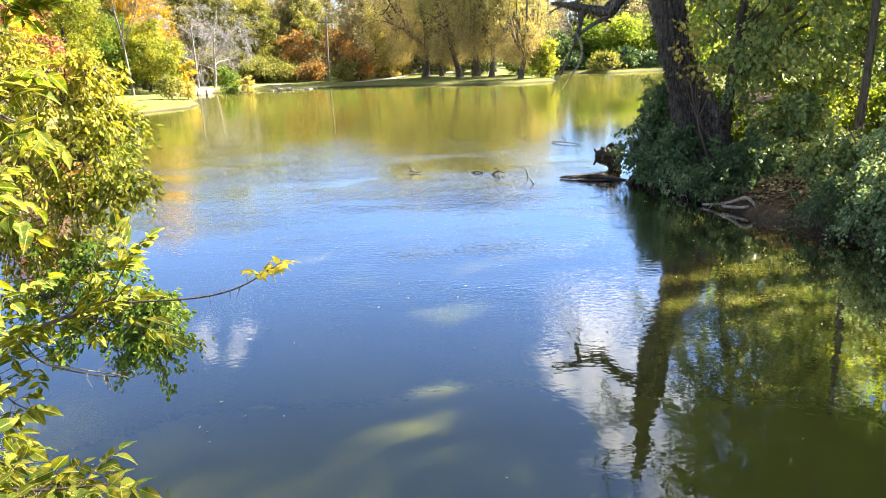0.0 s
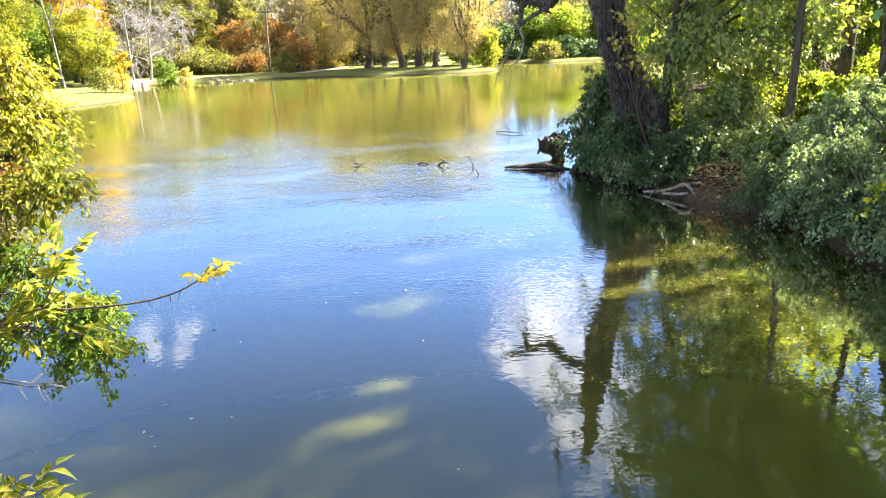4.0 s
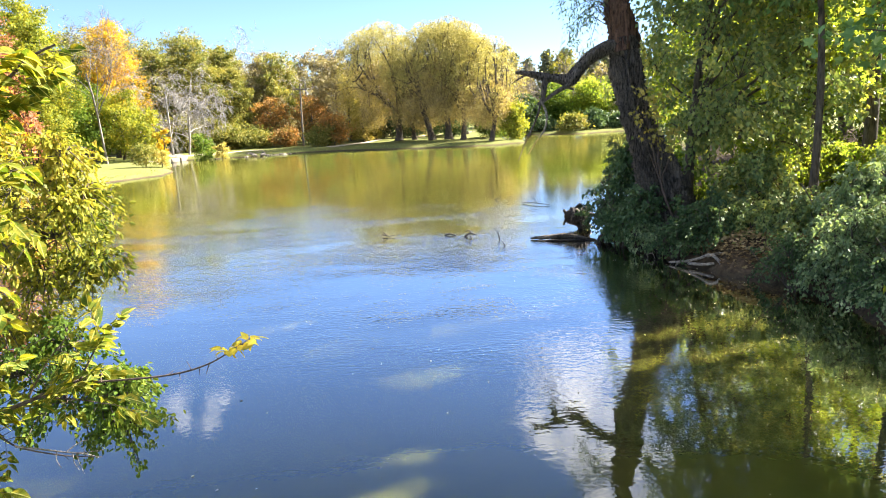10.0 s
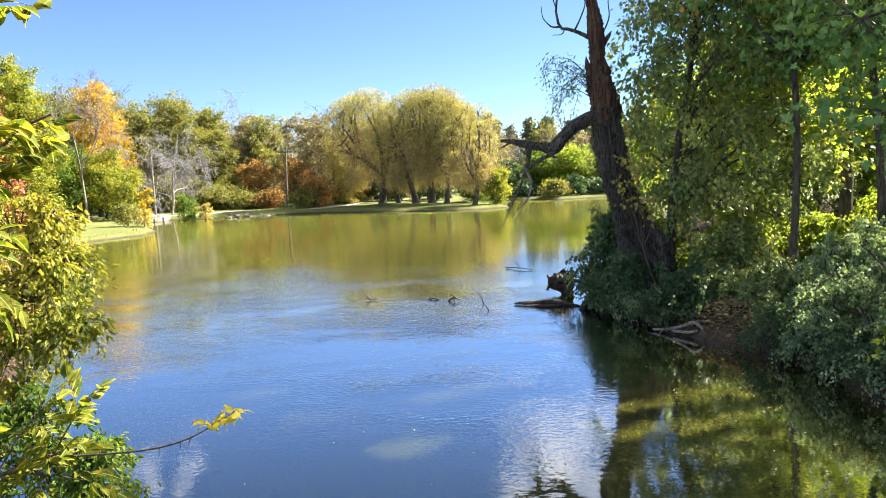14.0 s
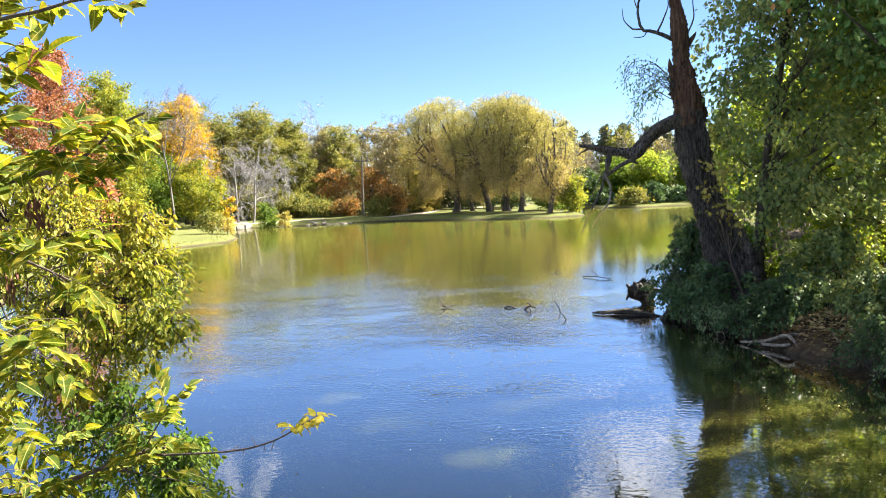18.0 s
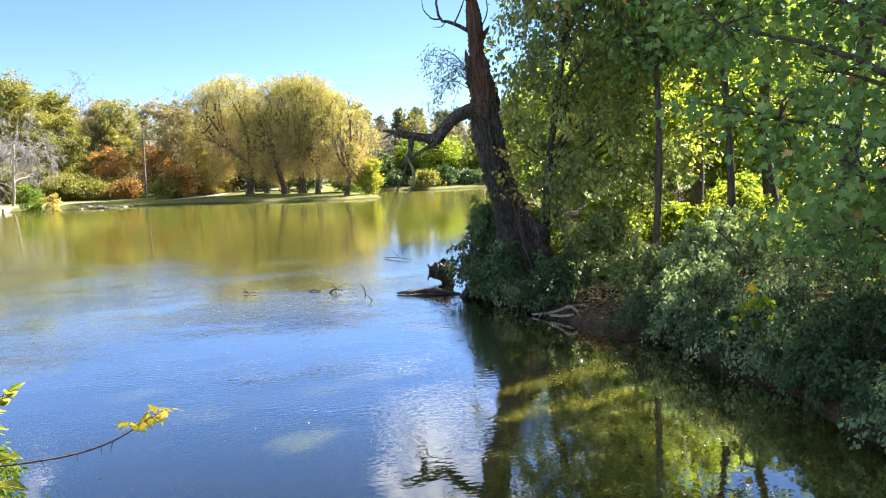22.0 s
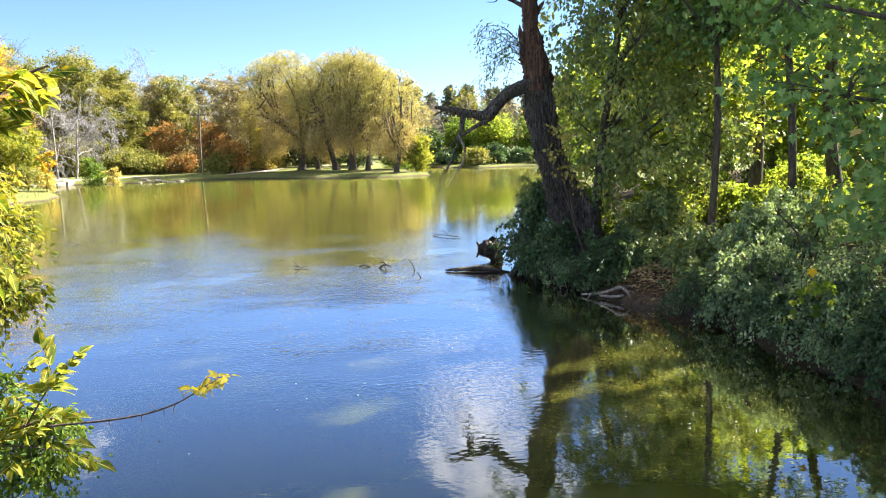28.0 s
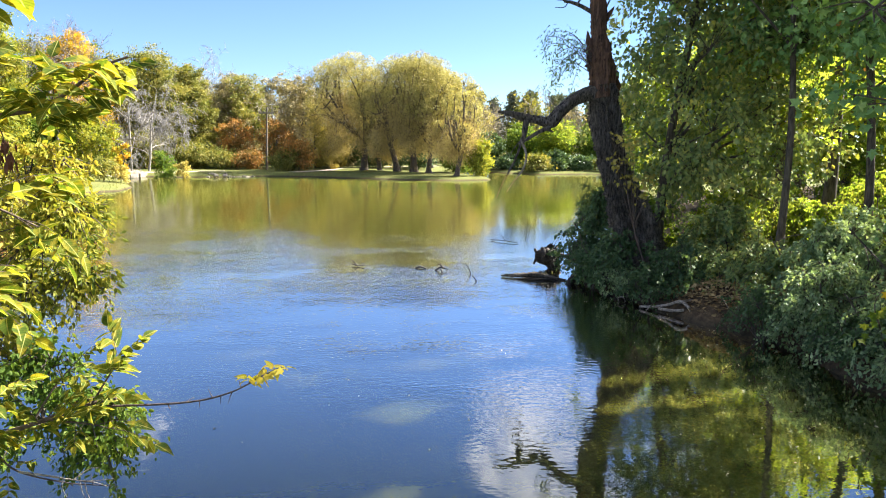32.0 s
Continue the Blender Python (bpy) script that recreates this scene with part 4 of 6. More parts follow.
for i, (x, y, H, R, m, lab) in enumerate((
        (-25.7, 98.9, 7.1, 3.9, L_RUST, "rust-coloured sumac thicket on the far shore"), (-19.9, 97.0, 7.0, 3.7, L_RUST, "rust-coloured sumac thicket on the far shore"),
        (-15.8, 90.5, 4.1, 2.5, L_RUST, "low rust-coloured sumac on the far shore"), (-14.6, 97.0, 9.0, 2.1, L_YELLOW, "slim pale yellow tree behind the lawn"),
        (-11.2, 96.0, 7.1, 1.8, L_YELLOW, "small pale yellow tree beside the willows"), (-12.5, 93.6, 5.4, 2.3, L_YELLOW, "pale yellow tree behind the lawn"),
        (5.9, 77.5, 4.2, 1.6, L_BRIGHT, "yellow-green young tree near the lawn's point"), (-30.7, 94.6, 3.6, 3.0, L_OLIVE, "olive-green bush at the foot of the far wood"),
        (-26.3, 93.7, 2.9, 3.2, L_OLIVE, "low olive-green bush at the foot of the far wood"), (-22.3, 92.6, 2.6, 2.2, L_RUST, "rust-brown bush beside the pole"),
        (-17.3, 89.6, 2.8, 2.3, L_OLIVE, "olive-green bush beside the pole"), (-11.8, 100.2, 4.6, 2.7, L_DARK, "dark green bush behind the lawn"),
        (-6.7, 100.0, 4.5, 3.1, L_DARK, "dark green bush behind the willows"), (-0.8, 94.7, 4.1, 2.9, L_DARK, "dark green bush behind the willows"),
        (4.2, 87.5, 3.4, 2.5, L_GREEN, "green bush behind the willows"), (-35.5, 92.3, 5.3, 2.9, L_OLIVE, "olive-green bush at the foot of the far wood"),
        (-43.6, 94.3, 6.3, 3.5, L_GREEN, "green bush at the foot of the western wood"))):
    leafy_tree("shrub" if H < 5 else "tree", lab, x, y, H, R, 0.2, m, 60 + i, 15, 10, 34, 0.24, category="shrub" if H < 5 else "tree", spread_k=0.40 if H < 5 else 0.24)
rs = np.random.default_rng(7)
far = [(-80 + 3.0 * i, 110 + 8 * ((i * 7) % 3) - 0.35 * i, 12.3 + 2.0 * ((i * 5) % 4) / 3 + max(0, 8.5 - 0.52 * i)) for i in range(28)]
for i, (x, y, H) in enumerate(far):
    m = (L_OLIVE, L_BROWN, L_BROWN, L_OLIVE, L_BROWN)[i % 5]
    leafy_tree("tree", "autumn tree in the wood behind the far shore", x, y + rs.uniform(-3, 3), H, 4.6, 1.8, m, 100 + i, 22, 11, 40, 0.30, group="far wood", twigs=False, spread_k=0.2, up=0.9)
for i in range(13):
    bare_tree("bare_tree", "leafless grey tree in the wood behind the far shore", -72 + 5.6 * i, 112 + rs.uniform(-6, 8), rs.uniform(12, 14.5), 5.2, 130 + i, M_TWIG_GREY, depth=4, fork=0.25, twig_r=0.02, many=4, group="far wood")
for i in range(15):
    leafy_tree("tree", "brownish tree far behind the willows", -78 + 7.4 * i, 142 - 1.2 * i + rs.uniform(-5, 8), rs.uniform(13.5, 16.0) - 0.25 * i, 6.6, 0.3, (L_BROWN, L_OLIVE)[i % 2], 150 + i, 15, 9, 24, 0.46, "dome", group="far wood", twigs=False)
# the dark leaf colour here stands in for shade inside the wood
for i in range(14):
    leafy_tree("shrub", "undergrowth at the foot of the far wood, mostly darkened for shade", -58 + 4.2 * i, 104 - 0.4 * i + rs.uniform(-2, 2), rs.uniform(3.0, 4.4), 3.2, 0.1, (L_DARK, L_DARK, L_BROWN)[i % 3], 220 + i, 12, 8, 26, 0.26, "dome", group="far undergrowth", category="shrub", twigs=False)
for i, (x, y, H, R) in enumerate(((-52.9, 58.1, 18.6, 6.6), (-48.0, 46.6, 18.1, 6.5), (-39.6, 32.3, 16.7, 5.5), (-52.1, 88.2, 18.6, 6.7), (-60.8, 74.2, 20.3, 6.6), (-31.0, 19.8, 14.3, 5.0), (-23.6, 10.2, 13.1, 4.6), (-58.7, 101.6, 18.9, 6.7))):
    leafy_tree("tree", "autumn tree on the western bank", x, y, H, R, 0.6, (L_BRIGHT, L_GREEN, L_ORANGE)[i % 3], 240 + i, 16, 9, 28, 0.3, "dome", group="western trees")
for i, (x, y, H, R, m, lab) in enumerate(((13.6, 101.5, 6.4, 3.3, L_GREEN, "round dark green tree on the far eastern shore"), (18.2, 100.0, 7.2, 4.0, L_SUNLIT_TINT, "broad bright green tree on the far eastern shore"),
                                          (23.4, 100.5, 6.2, 3.4, L_GREEN, "round green tree on the far eastern shore"), (28.0, 101.0, 6.4, 3.4, L_OLIVE, "round olive tree on the far eastern shore"), (9.6, 106.0, 5.4, 2.8, L_DARK, "dark green tree on the far eastern shore"))):
    leafy_tree("tree", lab, x, y, H, R, 0.9, m, 170 + i, 20, 12, 50, 0.24, group="far eastern trees", twigs=False, spread_k=0.22, up=0.9)


def pine(x, y, H, R, seed):
    """A tall pine: straight stem, tiers of flat boughs with needle tufts."""
    rng = np.random.default_rng(seed)
    root = thing("pine_tree", (x, y, gz(x, y) - 0.1), "tall dark pine on the skyline", "tree", "skyline pines")
    wood, crown = Buf(), Buf()
    tube(wood, smooth_line([(0, 0, 0), (rng.normal(0, 0.2), 0, H * 0.5), (rng.normal(0, 0.3), 0, H)], 12), np.linspace(0.3, 0.04, 12), 6)
    P = []
    for k in range(26):
        u = k / 25
        z = H * (0.18 + 0.80 * u)
        for _ in range(4):
            a, l = rng.uniform(0, 6.28), R * (1.05 - u) ** 0.7 * rng.uniform(0.5, 1.1) + 0.25
            e = np.array([l * math.cos(a), l * math.sin(a), z + 0.12 * l])
            tube(wood, np.array([(0, 0, z), e]), [0.05, 0.02], 3, cap=False)
            f = rng.uniform(0.25, 1.05, (11, 1))
            P.append(np.array([0, 0, z]) * (1 - f) + e * f + rng.normal(0, 0.22, (11, 3)))
    P = np.concatenate(P)
    leaves(crown, P, rng.normal(size=P.shape) + np.array([0, 0, 0.4]), rng.normal(size=P.shape), 0.65 * rng.uniform(0.6, 1.3, len(P)), DIAMOND)
    part("trunk", wood, M_BARK, root)
    part("crown", crown, L_PINE, root, smooth=False)


for i in range(20):
    pine(-2 + 2.5 * i, 128 + rs.uniform(-5, 9), rs.uniform(10.5, 14.5), 2.6, 190 + i)
for i in range(9):
    bare_tree("bare_tree", "leafless tree on the far skyline", 0 + 4.5 * i, 119 + rs.uniform(-3, 3), rs.uniform(9.5, 12.5), 3.8, 800 + i, M_BARK_PALE, depth=4, fork=0.3, twig_r=0.04, group="far wood")
for i in range(10):
    leafy_tree("shrub", "green undergrowth along the far eastern shore", 8 + 3.2 * i, (99, 97.5, 93, 93, 93.5, 92, 90, 92, 94, 96)[i] + rs.uniform(-0.5, 1.0), rs.uniform(2.0, 3.0), 2.4, 0.1, (L_DARK, L_DARK, L_OLIVE)[i % 3], 820 + i, 10, 8, 22, 0.36, "dome", group="far undergrowth", category="shrub", twigs=False)


# eastern wood, near bank
elder_lobes = [(lx + 1.15, ly - 0.5, lz, rx, ry, rz) for lx, ly, lz, rx, ry, rz in crown_lobes(np.random.default_rng(301), 14.0, 0.8, 3.2, 50, "dome")]
elder_lobes += [(-0.8, -0.4, 10.8, 1.1, 1.1, 0.8), (-0.2, 0.3, 11.6, 1.2, 1.2, 0.8), (-1.0, 0.2, 11.9, 0.9, 0.9, 0.7), (0.5, -0.4, 12.3, 1.3, 1.3, 0.9), (1.6, -0.8, 12.6, 1.3, 1.3, 0.9)]
leafy_tree("box_elder_tree", "tall box elder with green leaves beside the broken willow", 5.85, 18.5, 14.0, 3.2, 0.8, L_ELDER, 301, clumps=15, per=52, leaf=0.125, trunk_r=0.13, flat=0.5, up=0.9, spray=0.5,
           at_lobes=elder_lobes, lean=(1.4, 0), wobble=0.004, bark=M_BARK)
leafy_tree("maple_tree", "slender maple with a dark trunk in the eastern wood", 7.53, 15.3, 14.5, 3.1, 4.2, L_MAPLE, 302, 34, 13, 44, 0.135, flat=0.5, up=1.0, trunk_r=0.085, spray=0.45, wobble=0.004)
leafy_tree("maple_tree", "maple with a slanting grey trunk in the eastern wood", 9.4, 15.1, 14.5, 3.3, 4.0, L_MAPLE, 303, 34, 13, 44, 0.135, flat=0.5, up=1.0, trunk_r=0.10, lean=(-0.9, 0), spray=0.45, wobble=0.004)
leafy_tree("maple_tree", "young maple with bright leaves in the eastern wood", 9.6, 19.5, 9.0, 2.8, 2.4, L_SUNLIT_TINT, 304, 18, 11, 45, 0.16, trunk_r=0.12)
leafy_tree("maple_tree", "maple with a mossy dark trunk in the eastern wood", 10.0, 12.6, 15.0, 3.5, 3.6, L_MAPLE, 305, 34, 12, 42, 0.135, flat=0.45, up=1.0, trunk_r=0.2)
leafy_tree("maple_tree", "young maple hanging over the eastern bank", 7.6, 7.2, 10.0, 2.7, 1.8, L_MAPLE, 306, trunk_r=0.14, leaf=0.118, leafshape=MAPLE, clumps=14, per=38, spread_k=0.3,
           at_lobes=[(-1.70, -0.17, 2.52, 1.08, 1.08, 0.72), (-1.02, 0.51, 1.89, 1.08, 0.99, 0.63), (-2.21, 0.68, 3.24, 0.99, 0.99, 0.63), (-0.85, -0.51, 3.24, 1.17, 1.08, 0.72), (-2.46, 1.53, 4.50, 1.26, 1.08, 0.63), (-1.02, 1.02, 4.86, 1.35, 1.17, 0.81),
                     (-0.34, 2.04, 3.96, 1.17, 1.17, 0.72), (0.68, 0.42, 4.68, 1.35, 1.35, 0.90), (-2.55, 2.72, 5.40, 1.26, 1.17, 0.63), (-0.85, 2.55, 5.94, 1.35, 1.26, 0.81), (0.42, 0.00, 6.48, 1.35, 1.35, 0.90), (-0.17, -0.85, 1.62, 1.08, 0.90, 0.63), (-1.6, 0.4, 7.6, 1.3, 1.3, 0.8), (0.6, 1.4, 8.4, 1.5, 1.5, 0.9), (-1.2, 2.2, 8.8, 1.4, 1.4, 0.9), (0.0, -0.8, 9.4, 1.5, 1.5, 0.9)])
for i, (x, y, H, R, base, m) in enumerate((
        (13, 29, 9, 3.6, 0.6, L_SUNLIT_TINT), (16.5, 33, 10, 4.0, 0.6, L_MAPLE), (20, 38, 11, 4.2, 0.5, L_SUNLIT_TINT), (11, 32, 8, 3.4, 0.5, L_SUNLIT_TINT), (22, 31, 11, 4.0, 0.6, L_SUNLIT_TINT), (26, 37, 12, 4.5, 0.5, L_MAPLE),
        (25, 26, 11, 4.2, 0.6, L_SUNLIT_TINT), (29, 31, 12, 4.5, 0.5, L_SUNLIT_TINT), (27, 21, 11, 4.2, 0.6, L_SUNLIT_TINT), (31, 25, 12, 4.5, 0.5, L_MAPLE), (24, 45, 12, 4.5, 0.5, L_GREEN), (17, 44, 11, 4.5, 0.5, L_GREEN),
        (33, 43, 13, 5.0, 0.5, L_MAPLE), (15.5, 26, 9, 3.4, 0.5, L_SUNLIT_TINT), (18.5, 28, 9, 3.6, 0.5, L_SUNLIT_TINT), (31, 16, 12, 4.4, 0.5, L_SUNLIT_TINT), (36, 20, 13, 4.8, 0.5, L_MAPLE))):
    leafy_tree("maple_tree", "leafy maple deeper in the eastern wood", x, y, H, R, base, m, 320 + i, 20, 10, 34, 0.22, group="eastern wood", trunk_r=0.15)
# the wood's yellow-green undergrowth carries its sunlight in the leaf colour
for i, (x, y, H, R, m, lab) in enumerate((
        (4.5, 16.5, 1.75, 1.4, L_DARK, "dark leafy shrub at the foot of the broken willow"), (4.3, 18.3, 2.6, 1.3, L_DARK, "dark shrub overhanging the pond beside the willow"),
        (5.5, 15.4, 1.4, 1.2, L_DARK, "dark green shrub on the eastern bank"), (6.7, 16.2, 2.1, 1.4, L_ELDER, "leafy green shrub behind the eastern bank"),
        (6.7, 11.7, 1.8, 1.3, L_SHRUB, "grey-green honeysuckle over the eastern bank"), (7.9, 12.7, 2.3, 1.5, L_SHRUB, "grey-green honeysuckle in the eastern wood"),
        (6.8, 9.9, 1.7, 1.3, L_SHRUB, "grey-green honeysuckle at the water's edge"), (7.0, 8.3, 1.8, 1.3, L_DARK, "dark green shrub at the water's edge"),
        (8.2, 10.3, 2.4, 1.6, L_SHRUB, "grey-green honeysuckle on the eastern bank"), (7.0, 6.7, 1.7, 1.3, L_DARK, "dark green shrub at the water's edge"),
        (8.8, 7.9, 2.5, 1.7, L_GREEN, "green shrub in the eastern wood"), (9.0, 16.9, 1.9, 1.4, L_SUNLIT_TINT, "yellow-green undergrowth in the wood, tinted as sunlit"),
        (10.4, 15.2, 1.9, 1.4, L_SUNLIT_TINT, "yellow-green undergrowth in the wood, tinted as sunlit"), (7.8, 18.9, 2.0, 1.4, L_SUNLIT_TINT, "yellow-green undergrowth in the wood, tinted as sunlit"),
        (11.7, 13.3, 2.0, 1.6, L_SUNLIT_TINT, "yellow-green undergrowth in the wood, tinted as sunlit"), (12.6, 15.6, 2.2, 1.7, L_SUNLIT_TINT, "yellow-green undergrowth in the wood, tinted as sunlit"), (13.8, 12.2, 2.2, 1.8, L_SUNLIT_TINT, "yellow-green undergrowth in the wood, tinted as sunlit"), (12.0, 18.6, 2.3, 1.8, L_SUNLIT_TINT, "yellow-green undergrowth in the wood, tinted as sunlit"),
        (9.7, 21.8, 2.4, 1.9, L_SUNLIT_TINT, "yellow-green undergrowth in the wood, tinted as sunlit"), (11.3, 23.5, 2.4, 2.0, L_SUNLIT_TINT, "yellow-green undergrowth in the wood, tinted as sunlit"), (13.6, 20.8, 2.4, 2.0, L_SUNLIT_TINT, "yellow-green undergrowth in the wood, tinted as sunlit"),
        (15.2, 17.4, 2.4, 2.0, L_SUNLIT_TINT, "yellow-green undergrowth in the wood, tinted as sunlit"), (16.2, 22.0, 2.6, 2.2, L_SUNLIT_TINT, "yellow-green undergrowth in the wood, tinted as sunlit"), (14.8, 24.6, 2.6, 2.2, L_SUNLIT_TINT, "yellow-green undergrowth in the wood, tinted as sunlit"), (17.4, 14.0, 2.5, 2.1, L_SUNLIT_TINT, "yellow-green undergrowth in the wood, tinted as sunlit"),
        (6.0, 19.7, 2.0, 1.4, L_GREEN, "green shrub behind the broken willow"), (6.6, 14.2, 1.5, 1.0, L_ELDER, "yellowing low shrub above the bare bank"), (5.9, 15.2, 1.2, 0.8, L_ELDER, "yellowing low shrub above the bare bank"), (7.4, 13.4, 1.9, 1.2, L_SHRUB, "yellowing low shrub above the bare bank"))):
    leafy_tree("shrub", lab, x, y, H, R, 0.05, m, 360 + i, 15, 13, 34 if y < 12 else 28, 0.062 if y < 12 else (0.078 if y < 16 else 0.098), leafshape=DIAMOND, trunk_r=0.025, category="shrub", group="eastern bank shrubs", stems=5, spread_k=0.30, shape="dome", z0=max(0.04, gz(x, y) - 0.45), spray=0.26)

# the last four, crowns out of view, are added to shade water and maples
for i, (x, y, H, R) in enumerate(((12.0, 1.0, 13.0, 4.0), (13.5, -5.0, 14.0, 4.5), (12.0, -12.0, 13.0, 4.5), (17.0, 3.0, 14.0, 4.5), (18.0, -6.0, 14.0, 4.5), (14.9, 5.9, 12.0, 3.6), (12.4, 9.2, 11.5, 3.3), (14.6, 11.2, 16.5, 3.7), (15.0, 15.2, 17.0, 3.7), (12.3, 17.6, 17.0, 3.8), (11.6, 20.6, 15.0, 3.6))):
    leafy_tree("maple_tree", "leafy maple deeper in the eastern wood", x, y, H, R, 8.5 if y > 16 else 2.0, L_MAPLE, 340 + i, 28, 11, 20 if y > 16 else 15, 0.25, group="eastern wood", trunk_r=0.18)

vine = thing("grape_vine", (6.4, 9.7, 0.5), "wild grape vine with broad green leaves and one yellow leaf", "climber")
rng = np.random.default_rng(72)
wb, lb, yb = Buf(), Buf(), Buf()
tube(wb, smooth_line([(0, 0, 0), (-0.25, -0.1, 0.5), (-0.38, -0.15, 0.85), (-0.2, -0.2, 1.15)], 14), np.linspace(0.012, 0.004, 14), 5, cap=False)
n = 26
P = np.stack([rng.uniform(-0.6, 0.15, n), rng.uniform(-0.45, -0.1, n), rng.uniform(0.25, 0.85, n)], 1)
leaves(lb, P, rng.normal(0, 0.5, (n, 3)) + np.array([0, -0.2, -0.8]), rng.normal(0, 0.4, (n, 3)) + np.array([-0.3, -0.9, 0.5]), 0.15 * rng.uniform(0.7, 1.2, n), MAPLE)
leaves(yb, np.array([(-0.36, -0.35, 1.05)]), np.array([(0.1, -0.1, -1.0)]), np.array([(-0.3, -1.0, 0.3)]), np.array([0.16]), MAPLE)
part("stem", wb, M_TWIG, vine)
part("foliage", lb, L_SUNLIT_TINT, vine, smooth=False)
part("yellow_leaf", yb, L_ORANGE, vine, "single orange-yellow leaf", smooth=False)
rng = np.random.default_rng(71)
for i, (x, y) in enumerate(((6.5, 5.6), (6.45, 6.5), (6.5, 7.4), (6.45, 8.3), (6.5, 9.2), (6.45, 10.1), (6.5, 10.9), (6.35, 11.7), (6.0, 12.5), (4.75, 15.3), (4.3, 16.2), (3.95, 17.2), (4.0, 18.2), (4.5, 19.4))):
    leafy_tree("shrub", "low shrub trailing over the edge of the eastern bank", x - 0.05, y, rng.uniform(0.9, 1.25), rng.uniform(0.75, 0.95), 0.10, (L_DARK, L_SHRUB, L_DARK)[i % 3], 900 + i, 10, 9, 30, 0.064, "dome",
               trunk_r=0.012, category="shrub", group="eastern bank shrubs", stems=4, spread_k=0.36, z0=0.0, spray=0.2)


# ---- the broken willow ----
def craggy(buf, pts, rad, seed, rows=60, sides=26, furrow=0.14, jag=0.0):
    """A thick old stem with deep lengthwise furrows; jag tears its upper end into splinters."""
    rng = np.random.default_rng(seed)
    line = smooth_line(np.column_stack([pts, rad]), rows)
    p, r = line[:, :3], line[:, 3]
    a = np.linspace(0, 2 * np.pi, sides, endpoint=False)
    u = np.linspace(0, 1, rows)[:, None]
    rr = np.ones((rows, sides))
    for k in range(7):
        f = rng.integers(3, 12)
        rr += furrow * 0.42 * np.sin(f * a[None] + rng.uniform(0, 6) + rng.uniform(-5, 5) * u + 0.9 * np.sin(rng.uniform(4, 16) * u + rng.uniform(0, 6)))
    for k in range(6 if sides > 30 else 0):
        rr -= furrow * 0.5 * np.abs(np.sin(0.5 * rng.integers(9, 17) * 2 * a[None] + rng.uniform(0, 6) + rng.uniform(-4, 4) * u + 1.3 * np.sin(rng.uniform(10, 40) * u + rng.uniform(0, 6)))) ** 6
    rr += furrow * 0.35 * rng.normal(size=(rows, sides))
    rr += furrow * 0.9 * np.sin(rng.uniform(8, 14) * u + 2 * a[None])
    t = unit(np.gradient(p, axis=0))
    x = unit(np.cross(t, np.array([0, 1.0, 0])))
    y = np.cross(t, x)
    v = p[:, None] + (r[:, None] * rr)[..., None] * (np.cos(a)[None, :, None] * x[:, None] + np.sin(a)[None, :, None] * y[:, None])
    if jag:
        lift = jag * np.abs(rng.normal(size=sides))
        v[-1] += t[-1] * lift[:, None] + (p[-1] - v[-1]) * 0.25
        v[-2] += t[-1] * lift[:, None] * 0.4
    i = np.arange(rows - 1)[:, None] * sides
    j = np.arange(sides)[None]
    k = (j + 1) % sides
    buf.add(v.reshape(-1, 3), np.stack([i + j, i + k, i + sides + k, i + sides + j], -1).reshape(-1, 4))
    buf.add(np.vstack([v[-1], p[-1] - t[-1] * r[-1] * 0.5]), np.stack([np.arange(sides), (np.arange(sides) + 1) % sides, np.full(sides, sides)], -1))


NEARER = 0.94
snag = thing("broken_willow", (0, 0.003, 3.43 * (1 - NEARER)), "broken old willow snag with furrowed bark and one crooked limb", "dead tree")
b = Buf()
craggy(b, [(5.42, 17.60, -0.05), (5.19, 17.60, 0.76), (4.87, 17.60, 1.78), (4.60, 17.60, 2.50), (4.37, 17.60, 3.17), (4.25, 17.60, 3.88), (4.15, 17.60, 4.67), (4.12, 17.60, 4.98)],
       [0.72, 0.60, 0.49, 0.42, 0.35, 0.30, 0.29, 0.28], 1, 240, 80, 0.19)
part("trunk", b, M_BARK_OLD, snag)
snag.scale = (NEARER, NEARER, NEARER)
b = Buf()
craggy(b, [(4.15, 17.60, 4.67), (4.08, 17.60, 5.20), (3.97, 17.60, 5.69), (3.96, 17.60, 6.17), (3.94, 17.60, 6.61), (3.90, 17.60, 7.05), (3.84, 17.60, 7.53)], [0.29, 0.26, 0.26, 0.19, 0.165, 0.15, 0.10], 2, 60, 26, 0.2, 0.25)
part("snapped_stem", b, M_HEART, snag, "bare splintered reddish-brown heartwood")
for i, (pts, rad) in enumerate((([(3.77, 17.65, 5.83), (3.70, 17.60, 6.05), (3.68, 17.60, 6.23)], [0.10, 0.06, 0.01]), ([(4.09, 17.60, 6.51), (4.23, 17.60, 6.68), (4.31, 17.65, 6.81)], [0.09, 0.05, 0.01]), ([(3.79, 17.60, 7.40), (3.74, 17.60, 7.67), (3.77, 17.60, 7.80)], [0.08, 0.05, 0.01]))):
    b = Buf()
    tube(b, smooth_line(pts, 7), np.interp(np.linspace(0, 1, 7), (0, 0.5, 1), rad), 7, 0.15, np.random.default_rng(i))
    part("splinter", b, M_HEART, snag)
b = Buf()
